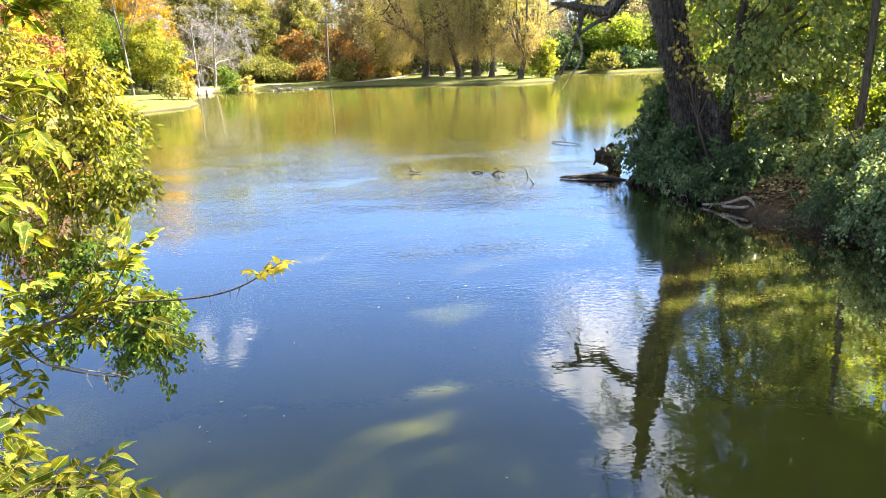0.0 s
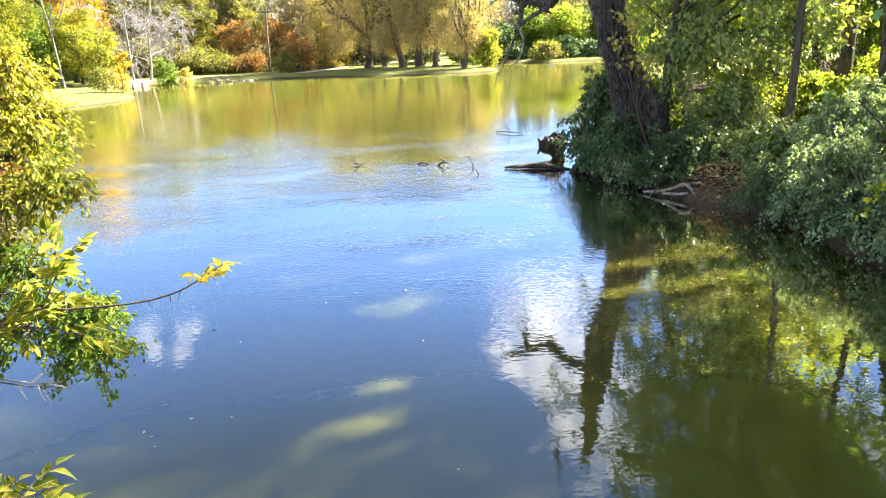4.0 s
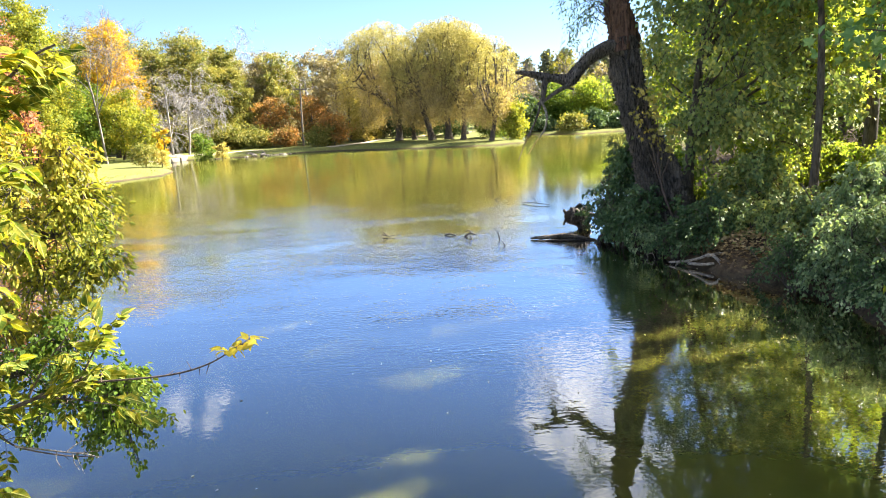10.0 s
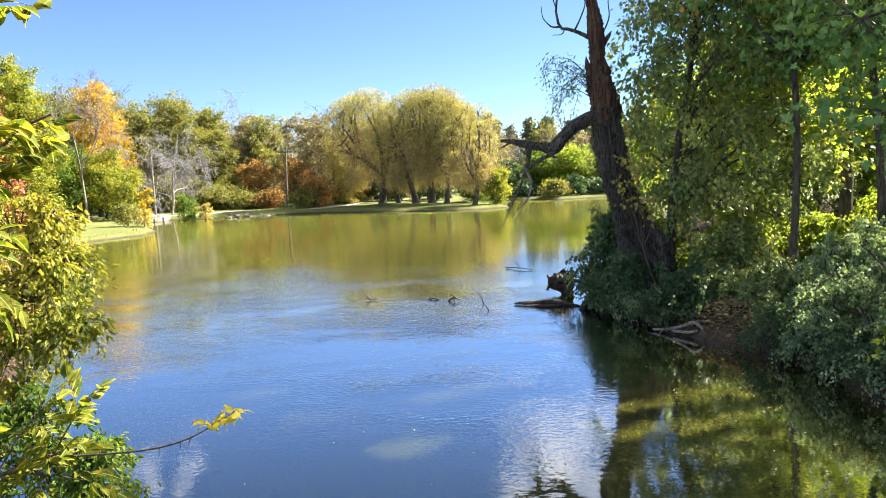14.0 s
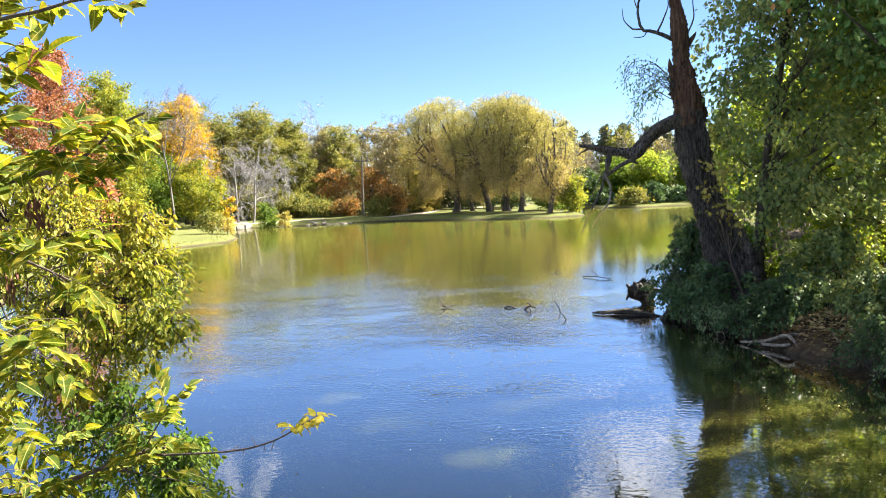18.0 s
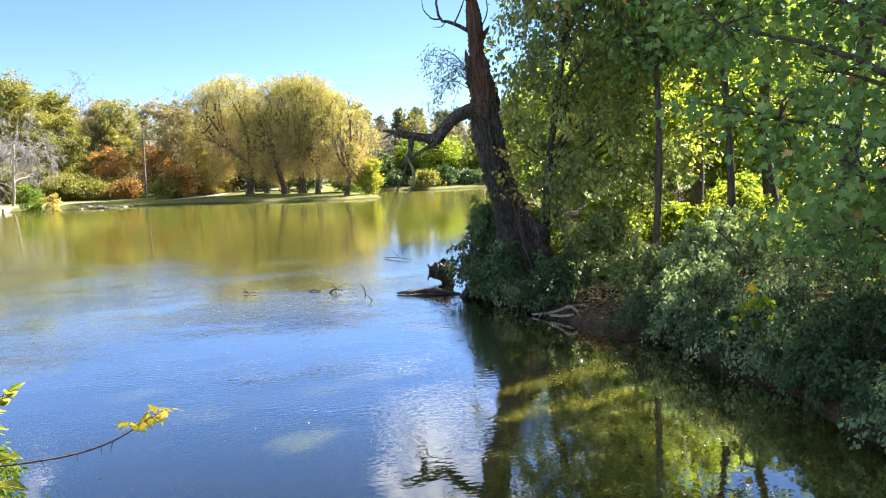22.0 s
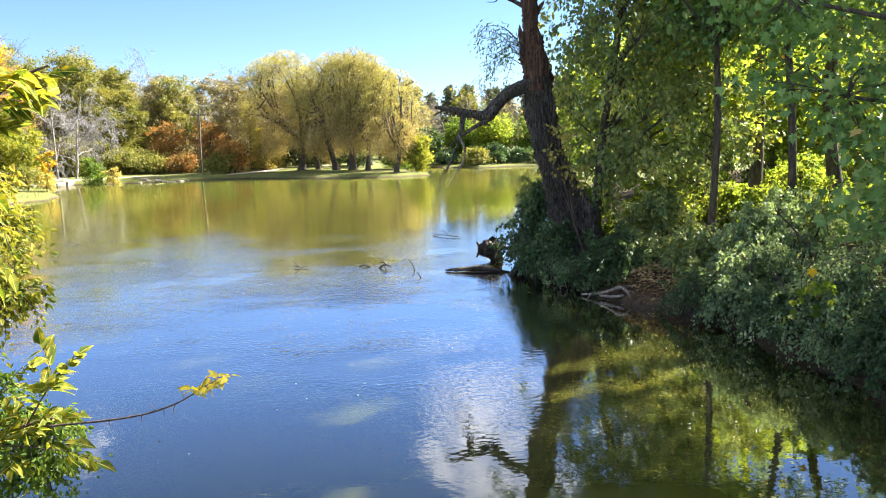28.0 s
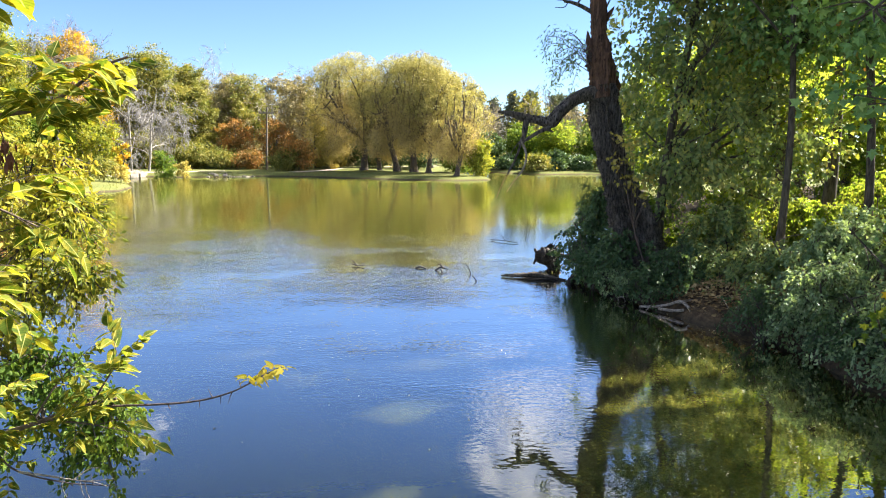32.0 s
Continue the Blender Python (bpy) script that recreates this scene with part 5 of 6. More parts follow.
craggy(b, [(4.22, 17.60, 4.58), (3.95, 17.55, 4.74), (3.69, 17.50, 4.76), (3.28, 17.45, 4.54), (2.99, 17.40, 4.26), (2.79, 17.40, 4.06), (2.51, 17.40, 4.11), (2.17, 17.40, 4.18), (1.82, 17.40, 4.27), (1.52, 17.40, 4.31)],
       [0.22, 0.175, 0.155, 0.145, 0.15, 0.14, 0.095, 0.085, 0.065, 0.03], 3, 70, 16, 0.12)
part("limb", b, M_BARK_OLD, snag, "thick crooked grey-brown limb")
for i, (pts, r0, r1) in enumerate((
        ([(2.21, 17.40, 4.12), (2.18, 17.40, 3.90), (2.14, 17.40, 3.66), (2.04, 17.40, 3.54)], 0.085, 0.03),
        ([(2.95, 17.35, 4.12), (2.75, 17.30, 3.94), (2.50, 17.30, 3.83), (2.27, 17.30, 3.68), (2.10, 17.30, 3.56)], 0.065, 0.03),
        ([(2.10, 17.30, 3.69), (2.00, 17.30, 3.29), (1.77, 17.30, 2.82), (1.66, 17.30, 2.62), (1.50, 17.30, 2.23)], 0.032, 0.012),
        ([(2.09, 17.30, 3.60), (2.21, 17.30, 3.29), (2.15, 17.30, 2.94), (1.94, 17.30, 2.67), (1.75, 17.30, 2.38)], 0.036, 0.012),
        ([(2.05, 17.35, 3.60), (1.86, 17.30, 3.35), (1.78, 17.30, 3.13)], 0.014, 0.006),
        ([(1.82, 17.40, 4.27), (1.57, 17.45, 4.15), (1.46, 17.50, 4.08)], 0.03, 0.008),
        ([(2.81, 17.40, 4.00), (2.74, 17.35, 3.89), (2.86, 17.30, 3.83)], 0.05, 0.02))):
    b = Buf()
    tube(b, smooth_line(pts, 14), np.linspace(r0, r1, 14), 7, 0.06, np.random.default_rng(i))
    part("hanging_branch", b, M_DRIFT if i in (3,) else M_BARK_OLD, snag)
for i, (pts, r0) in enumerate((
        ([(3.83, 17.60, 6.63), (3.54, 17.60, 6.79), (3.28, 17.60, 6.89), (3.06, 17.60, 6.96), (2.98, 17.60, 7.43), (3.09, 17.60, 7.82), (3.07, 17.60, 8.23), (3.02, 17.60, 8.49)], 0.055),
        ([(3.11, 17.60, 6.95), (2.89, 17.60, 6.96), (2.80, 17.60, 7.02), (2.67, 17.65, 7.20), (2.63, 17.60, 7.46)], 0.025),
        ([(3.41, 17.60, 6.84), (3.55, 17.60, 7.11), (3.68, 17.60, 7.45), (3.65, 17.60, 7.67)], 0.025),
        ([(3.00, 17.60, 7.36), (2.92, 17.60, 7.62), (2.96, 17.60, 7.88)], 0.015), ([(3.19, 17.60, 6.91), (3.10, 17.60, 6.78), (2.88, 17.60, 6.77)], 0.015),
        ([(4.06, 17.60, 6.69), (4.25, 17.60, 7.12), (4.24, 17.60, 7.55), (4.39, 17.60, 7.98)], 0.02), ([(3.88, 17.60, 7.57), (3.86, 17.60, 8.01), (3.80, 17.60, 8.37)], 0.018))):
    b = Buf()
    tube(b, smooth_line(pts, 14), np.linspace(r0, 0.007, 14), 6)
    part("dead_branch", b, M_BARK_OLD, snag)
rng = np.random.default_rng(5)
for i in range(15):
    wb, lb = Buf(), Buf()
    e = np.array([rng.uniform(2.70, 3.45), 17.6 + rng.normal(0, 0.22), rng.uniform(4.95, 6.3)])
    s0 = np.array([3.78, 17.55, rng.uniform(5.15, 5.7)])
    line = smooth_line([s0, 0.5 * (s0 + e) + np.array([0, 0, 0.25]), e, e + np.array([-0.06, 0, -0.35])], 9)
    tube(wb, line, np.linspace(0.012, 0.004, 9), 3, cap=False)
    n = 60
    pts = line[rng.integers(3, 9, n)] + rng.normal(0, 0.09, (n, 3))
    leaves(lb, pts, rng.normal(0, 0.5, (n, 3)) + np.array([-0.2, 0, -0.7]), rng.normal(size=(n, 3)), 0.10 * rng.uniform(0.6, 1.2, n), NARROW)
    sprout = part("sprout", wb, M_TWIG, snag)
    part("foliage", lb, L_SHRUB, sprout, "sparse grey-green willow leaves", smooth=False)

creeper = thing("creeper", (5.2 * NEARER, 17.1 * NEARER, 3.43 + (0.5 - 3.43) * NEARER), "creeper with yellow-green leaves climbing the willow trunk", "climber")
wb, lb = Buf(), Buf()
for k, (cx, cy, cz) in enumerate(((4.42, 17.0, 3.75), (4.72, 17.0, 3.2), (4.58, 17.0, 2.7), (4.95, 17.0, 2.3), (4.82, 17.0, 2.6), (4.65, 17.05, 3.5), (4.35, 17.0, 3.15), (5.1, 16.95, 2.75))):
    n = 20
    c = np.array([cx - 5.2, cy - 17.1, cz - 0.5])
    tube(wb, smooth_line([(0.0, 0.0, 0.0), (-0.35, 0, 1.0), c * np.array([0.9, 1, 0.8]), c], 12), np.linspace(0.018, 0.005, 12), 4, cap=False)
    leaves(lb, c + rng.normal(0, 0.11, (n, 3)), rng.normal(0, 0.5, (n, 3)) + np.array([0, 0, -0.7]), rng.normal(0, 0.6, (n, 3)) + np.array([0, -0.8, 0.3]), 0.11 * rng.uniform(0.6, 1.2, n), MAPLE)
creeper.scale = (NEARER, NEARER, NEARER)
part("vine", wb, M_TWIG, creeper)
part("foliage", lb, L_YELLOW, creeper, smooth=False)


# ---- wood in the water ----
def stick(name, label, lines, mat, category="driftwood", group=""):
    root = thing(name, lines[0][0][0], label, category, group)
    o = np.array(lines[0][0][0])
    for i, (pts, r0, r1) in enumerate(lines):
        bb = Buf()
        n = 5 * len(pts)
        tube(bb, smooth_line(np.array(pts) - o, n), np.linspace(r0, r1, n), 8, 0.10, np.random.default_rng(i))
        part("stem" if i == 0 else "side_branch", bb, mat, root)
    return root


log = thing("floating_log", (2.63, 18.64, 0.00), "flat weathered grey-brown log lying in the water", "log")
for i, (pts, rad, fl) in enumerate((
        ([(-0.78, 0.24, 0.05), (-0.45, 0.14, 0.10), (-0.05, 0.02, 0.13), (0.35, -0.08, 0.12), (0.78, -0.24, 0.02)], [0.02, 0.06, 0.085, 0.08, 0.03], 0.62),
        ([(-0.62, -0.02, 0.0), (-0.1, -0.18, 0.03), (0.4, -0.30, 0.03), (0.70, -0.36, 0.0)], [0.02, 0.05, 0.055, 0.03], 0.5),
        ([(-0.25, 0.08, 0.12), (0.08, 0.0, 0.15), (0.42, -0.1, 0.11)], [0.02, 0.05, 0.02], 0.75))):
    b = Buf()
    craggy(b, pts, rad, 20 + i, 46, 18, 0.42, 0.12)
    for a in b.v:
        a[:, 2] *= fl
    part("slab", b, (M_BARK, M_WETWOOD, M_BARK_OLD)[i], log)
stump = thing("upturned_stump", (3.27, 20.08, 0.00), "dark upturned root stump standing in the water", "stump")
b = Buf()
craggy(b, [(0.24, 0, -0.3), (0.17, 0, 0.12), (0.03, 0, 0.36), (0.14, 0, 0.58)], [0.10, 0.13, 0.24, 0.10], 31, 40, 22, 0.4, 0.10)
part("root_mass", b, M_WETWOOD, stump)
for i in range(18):
    a = rng.uniform(0, 6.28)
    l = rng.uniform(0.26, 0.40)
    b = Buf()
    tube(b, smooth_line([(0, 0, rng.uniform(0.1, 0.6)), (0.25 * math.cos(a), 0.25 * math.sin(a), rng.uniform(0.2, 0.6)), (l * math.cos(a), l * math.sin(a), rng.uniform(0.05, 0.6))], 8), np.linspace(0.085, 0.03, 8), 7, 0.25, rng)
    part("root", b, M_WETWOOD, stump)
b = Buf()
tube(b, smooth_line([(0.1, 0, 0.42), (0.5, -0.15, 0.40), (0.9, -0.4, 0.22), (1.25, -0.7, 0.12)], 12), np.linspace(0.07, 0.04, 12), 8, 0.12, rng)
part("root", b, M_WETWOOD, stump)
stick("rotten_stub", "small dark rotten stub in the water", [([(3.43, 17.81, -0.10), (3.56, 17.83, 0.16), (3.65, 17.75, 0.22)], 0.10, 0.05), ([(3.68, 17.83, -0.10), (3.73, 17.78, 0.10), (3.86, 17.74, 0.18)], 0.09, 0.04), ([(3.55, 17.87, 0.05), (3.78, 17.90, 0.20), (4.00, 17.92, 0.32)], 0.06, 0.03)], M_WETWOOD)
stick("sunken_branch", "forked twig poking out of the water", [([(-2.32, 20.64, 0.06), (-2.15, 20.54, 0.03), (-1.96, 20.49, 0.05)], 0.02, 0.009), ([(-2.17, 20.54, 0.03), (-2.27, 20.58, 0.13), (-2.35, 20.60, 0.19)], 0.02, 0.008)], M_WETWOOD, group="sunken branches")
stick("sunken_branch", "low dark snag just above the water", [([(-0.48, 20.27, 0.00), (-0.33, 20.22, 0.05), (-0.16, 20.16, 0.00)], 0.03, 0.02)], M_WETWOOD, group="sunken branches")
stick("sunken_branch", "rounded snag with a bent twig above the water", [([(0.09, 19.86, 0.00), (0.24, 19.80, 0.10), (0.43, 19.74, 0.06)], 0.034, 0.015), ([(0.30, 19.78, 0.10), (0.21, 19.79, 0.20), (0.13, 19.80, 0.16)], 0.025, 0.01), ([(0.28, 19.60, 0.00), (0.23, 19.61, 0.10)], 0.02, 0.01)], M_WETWOOD, group="sunken branches")
stick("sunken_branch", "bent stick standing in the water", [([(1.05, 19.27, -0.02), (1.01, 19.30, 0.14), (0.90, 19.36, 0.30)], 0.018, 0.008)], M_WETWOOD, group="sunken branches")
stick("sunken_branch", "bent stick standing in the water", [([(1.14, 18.21, -0.02), (1.07, 18.22, 0.10), (1.02, 18.26, 0.14)], 0.018, 0.008)], M_WETWOOD, group="sunken branches")
stick("sunken_branch", "long forked branch floating on the water", [([(2.29, 26.35, 0.03), (2.69, 25.91, 0.06), (3.18, 25.41, 0.03)], 0.022, 0.01), ([(2.78, 25.84, 0.05), (2.66, 25.93, 0.20), (2.53, 26.04, 0.29)], 0.018, 0.007)], M_WETWOOD, group="sunken branches")
stick("sunken_branch", "small twig tip in the water", [([(1.34, 27.94, 0.00), (1.46, 27.90, 0.08), (1.58, 27.86, 0.04)], 0.018, 0.01)], M_WETWOOD, group="sunken branches")
stick("driftwood_branch", "bleached arched driftwood branch at the bank", [
    ([(4.45, 15.06, 0.04), (4.70, 14.78, 0.10), (4.92, 14.55, 0.20), (5.09, 14.37, 0.30), (5.21, 14.17, 0.18), (5.24, 14.02, -0.03)], 0.026, 0.036),
    ([(4.74, 14.68, 0.08), (4.95, 14.40, 0.10), (5.12, 14.27, 0.14)], 0.036, 0.029), ([(5.04, 14.43, 0.26), (5.25, 14.37, 0.32), (5.54, 14.26, 0.34)], 0.032, 0.014),
    ([(4.62, 14.89, 0.07), (4.49, 14.74, 0.03)], 0.022, 0.009), ([(4.19, 15.80, 0.00), (4.16, 15.74, 0.09), (4.25, 15.66, 0.12), (4.29, 15.60, 0.02)], 0.012, 0.009)], M_DRIFT)
stick("driftwood_branch", "dead branch lying on the bare bank", [([(5.13, 14.94, 0.31), (5.54, 14.66, 0.37), (6.03, 14.27, 0.44)], 0.03, 0.015)], M_BARK)


# ---- overhanging growth on the near western bank ----
bx, by = -7.3, 6.9
lob = []
rng = np.random.default_rng(77)
for cx, cy, cz, r in ((-3.69, 6.50, 3.09, 0.55), (-3.52, 6.40, 2.58, 0.55), (-3.74, 6.50, 2.10, 0.5), (-4.22, 6.60, 3.21, 0.6), (-4.16, 6.40, 2.47, 0.65), (-4.30, 6.40, 1.78, 0.6), (-4.80, 6.60, 3.39, 0.7), (-4.84, 6.40, 2.70, 0.7), (-4.98, 6.50, 1.92, 0.7),
                      (-5.57, 6.60, 3.63, 0.8), (-5.51, 6.40, 2.84, 0.8), (-5.75, 6.40, 2.06, 0.8), (-6.45, 6.40, 3.67, 0.9), (-6.40, 6.40, 2.78, 0.9), (-6.74, 6.20, 1.92, 0.9), (-4.53, 7.40, 2.88, 0.8), (-5.69, 7.60, 3.23, 0.9), (-7.05, 7.20, 3.50, 1.0),
                      (-3.31, 6.50, 2.87, 0.35), (-3.28, 6.50, 2.32, 0.3), (-3.43, 6.50, 3.32, 0.3), (-4.29, 6.50, 3.66, 0.35), (-3.92, 6.50, 1.52, 0.45)):
    lob.append((cx - bx - 0.12, cy - by, cz - gz(bx, by), r * 0.92, r * 0.92, r * 0.75))
leafy_tree("buckthorn_bush", "large buckthorn bush with yellowing leaves overhanging the pond", bx, by, 3.8, 3.0, 0.2, L_BUCK, 401, spray=0.2, clumps=26, per=34, leaf=0.06, leafshape=(OVAL[0] * np.array([0.85, 1, 1]), OVAL[1]), trunk_r=0.035, stems=6,
           at_lobes=lob, category="bush", spread_k=0.20, up=0.3, lean=(2.0, 0))
bx, by = -5.6, 5.2
lob = [(cx - bx, cy - by, cz + 0.16 - gz(bx, by), r, r, r * 0.85) for cx, cy, cz, r in ((-3.05, 5.70, 1.18, 0.40), (-2.87, 5.60, 0.87, 0.35), (-3.45, 5.80, 1.05, 0.5), (-3.33, 5.80, 1.54, 0.4), (-3.93, 5.90, 1.27, 0.5), (-2.80, 5.60, 1.22, 0.22))]
leafy_tree("privet_bush", "dark green small-leaved bush hanging over the water", bx, by, 2.2, 2.0, 0.2, L_GREEN, 402, spray=0.14, clumps=24, per=40, leaf=0.05, leafshape=OVAL, trunk_r=0.014, stems=3,
           at_lobes=lob, category="bush", spread_k=0.32, up=0.3, lean=(1.2, 0.2))


def leaflet_mesh(name, seed, mat=None):
    """One pointed leaflet, folded along its midrib and drooping at the tip."""
    rng = np.random.default_rng(seed)
    n = 8
    u = np.linspace(0, 1, n)
    w = rng.uniform(0.25, 0.34) * np.sin(np.pi * u**0.8) ** 0.9 * (1 - 0.25 * u)
    droop = rng.uniform(0.05, 0.5)
    z = -droop * u**2
    mid = np.stack([0 * u, u, z], 1)
    wave = 0.02 * np.sin(9 * u + rng.uniform(0, 6))
    lft = np.stack([-w, u - 0.04 * w, z + 0.35 * w + wave], 1)
    rgt = np.stack([w, u - 0.04 * w, z + 0.35 * w - wave], 1)
    bb = Buf()
    i = np.arange(n - 1)
    bb.add(np.vstack([mid, lft, rgt]), np.concatenate([np.stack([i, i + 1, i + 1 + n, i + n], 1), np.stack([i + 1, i, i + 2 * n, i + 1 + 2 * n], 1)]))
    return bb.mesh(name, mat or L_ASH, True)


LEAFLETS = [leaflet_mesh("leaflet", 500 + i) for i in range(9)]
TIP_LEAFLETS = [leaflet_mesh("leaflet", 520 + i, L_ASH_TIP) for i in range(5)]


def compound_leaf(buf, twig, p, d, pairs, size, rng, kinds):
    """A feathered leaf: a thin stalk with pairs of leaflets and one at the tip, each leaflet a piece of its own."""
    d = unit(np.asarray(d, float))
    n = pairs * 2 + 1
    length = size * (0.55 * pairs + 0.5)
    end = p + d * length + np.array([0, 0, -0.18 * length])
    line = smooth_line([p, p + d * length * 0.5, end], 6)
    tube(buf, line, np.linspace(0.0022, 0.001, 6), 4, cap=False)
    side = unit(np.cross(d, np.array([0, 0, 1.0])) + rng.normal(0, 0.15, 3))
    for k in range(n):
        if k == n - 1:
            at, way = line[-1], d + np.array([0, 0, -0.3])
        else:
            f = 0.4 + 0.55 * (k // 2) / max(1, pairs - 0.5)
            at = p + (end - p) * f
            way = side * (1 if k % 2 else -1) + d * 0.55 + np.array([0, 0, -0.25])
        way = unit(way + rng.normal(0, 0.28, 3))
        up = unit(np.array([0, 0, 1.0]) + rng.normal(0, 0.6, 3))
        x = unit(np.cross(way, up))
        nn = np.cross(x, way)
        s = size * rng.uniform(0.75, 1.15)
        ob = new("leaflet", kinds[rng.integers(len(kinds))])
        ob.parent = twig
        ob.matrix_basis = Matrix([[x[i] * s, way[i] * s, nn[i] * s, at[i]] for i in range(3)] + [[0, 0, 0, 1]])


def ash_branch(root, pts, r0, r1, leaves_at, size, pairs, seed, name="branch", spines=0, kinds=LEAFLETS):
    rng = np.random.default_rng(seed)
    o = np.array(root.location)
    n = 6 * len(pts)
    line = smooth_line(np.array(pts) - o, n)
    buf = Buf()
    tube(buf, line, np.linspace(r0, r1, n), 7, 0.05, rng)
    for k in range(spines):
        q = line[int((k + 0.5) / spines * (n - 1))]
        v = unit(rng.normal(0, 1, 3) * np.array([0.4, 0.4, 1]))
        tube(buf, np.array([q, q + v * 0.02, q + v * rng.uniform(0.03, 0.06)]), [0.003, 0.0022, 0.001], 4, cap=False)
    twig = part(name, buf, M_TWIG, root)
    for f in leaves_at:
        i = min(int(f * (n - 1)), n - 2)
        t = unit(line[i + 1] - line[i])
        for sgn in ((-1, 1) if f < 0.98 else (1,)):
            s = unit(np.cross(t, np.array([0, 0, 1.0])) * sgn + rng.normal(0, 0.5, 3))
            d = t if f >= 0.98 else t * 0.6 + s * 0.8 + np.array([0, 0, 0.25])
            rach = Buf()
            compound_leaf(rach, twig, line[i], d, pairs, size * rng.uniform(0.7, 1.2), rng, kinds)
            part("leaf_stalk", rach, M_TWIG, twig)
    return twig


ash = thing("ash_sapling", (-4.5, 3.0, gz(-4.5, 3.0) - 0.03), "young ash with yellow-green leaflets leaning over the pond", "sapling")
ash_branch(ash, [(-4.53, 3.00, 0.61), (-4.34, 3.10, 1.43), (-3.85, 2.90, 2.38), (-3.13, 2.70, 3.03), (-2.35, 2.50, 3.34), (-2.00, 2.50, 3.55), (-1.89, 2.50, 3.70), (-1.86, 2.50, 3.88), (-1.85, 2.50, 4.09), (-1.75, 2.45, 4.33)], 0.022, 0.005, (0.5, 0.57, 0.62, 0.67, 0.72, 0.76, 0.78, 0.81, 0.84, 0.87, 0.9, 0.93, 0.96, 0.985, 1.0), 0.12, 4, 601, "stem")
ash_branch(ash, [(-1.98, 2.50, 3.52), (-1.73, 2.60, 3.58), (-1.62, 2.60, 3.60), (-1.51, 2.60, 3.66), (-1.40, 2.60, 3.74), (-1.30, 2.60, 3.78)], 0.010, 0.004, (0.02, 0.1, 0.18, 0.26, 0.34, 0.42, 0.5, 0.58, 0.66, 0.74), 0.09, 3, 602)
ash_branch(ash, [(-2.39, 2.55, 3.33), (-2.10, 2.70, 3.34), (-1.85, 2.70, 3.24), (-1.72, 2.72, 3.17)], 0.009, 0.003, (0.1, 0.22, 0.34, 0.46, 0.58, 0.7, 0.8, 0.9, 1.0), 0.10, 4, 603)
ash_branch(ash, [(-2.84, 2.70, 3.06), (-2.61, 3.00, 2.93), (-2.26, 3.00, 2.92), (-2.15, 3.00, 2.86)], 0.009, 0.003, (0.1, 0.22, 0.34, 0.46, 0.58, 0.7, 0.8, 0.9, 1.0), 0.10, 4, 604)
ash_branch(ash, [(-1.86, 2.50, 3.90), (-1.75, 2.40, 4.06), (-1.51, 2.40, 4.11), (-1.33, 2.40, 4.15), (-1.18, 2.40, 4.20)], 0.008, 0.003, (0.35, 0.6, 0.85, 1.0), 0.08, 4, 605)
ash_branch(ash, [(-3.54, 2.80, 2.66), (-3.06, 3.10, 2.73), (-2.68, 3.20, 2.61), (-2.49, 3.20, 2.50)], 0.01, 0.003, (0.1, 0.22, 0.34, 0.46, 0.58, 0.7, 0.8, 0.9, 1.0), 0.10, 4, 606)

ash2 = thing("ash_sapling", (-5.0, 3.6, gz(-5.0, 3.6) - 0.03), "low ash bough with spiny twigs reaching far over the water", "sapling")
A = [(-5.02, 3.60, 0.67), (-4.74, 3.50, 1.30), (-4.38, 3.45, 1.57), (-3.47, 3.45, 1.81), (-3.14, 3.45, 1.90), (-2.82, 3.45, 1.95), (-2.48, 3.45, 2.01), (-2.18, 3.45, 2.11), (-1.96, 3.45, 2.19), (-1.79, 3.45, 2.23)]
ash_branch(ash2, A, 0.028, 0.006, np.linspace(0.3, 0.96, 22), 0.092, 3, 611, "bough")
ash_branch(ash2, [(-1.84, 3.45, 2.19), (-1.54, 3.45, 2.20), (-1.36, 3.45, 2.22), (-1.22, 3.45, 2.26), (-1.12, 3.45, 2.31), (-1.03, 3.45, 2.36)], 0.006, 0.003, (0.80, 0.87, 0.93, 1.0), 0.066, 2, 612, "branch", 12, TIP_LEAFLETS)
LOW = (([(-2.52, 3.42, 2.01), (-2.50, 3.40, 2.19), (-2.34, 3.40, 2.29)], (0.6, 0.85, 1.0), 0.07), ([(-2.78, 3.42, 1.96), (-2.71, 3.40, 2.23), (-2.67, 3.40, 2.31)], (0.6, 0.9, 1.0), 0.07),
        ([(-2.41, 3.42, 2.02), (-2.26, 3.35, 1.91), (-2.02, 3.35, 1.84), (-1.80, 3.35, 1.82)], (0.3,), 0.05), ([(-2.56, 3.42, 1.99), (-2.46, 3.30, 1.76), (-2.32, 3.30, 1.65)], (0.4, 0.7), 0.06),
        ([(-1.92, 3.45, 2.19), (-1.81, 3.45, 2.36), (-1.73, 3.45, 2.46)], (0.5, 0.8, 1.0), 0.075), ([(-2.12, 3.45, 2.12), (-1.97, 3.50, 2.08), (-1.83, 3.50, 2.05)], (0.4, 0.7, 1.0), 0.07))
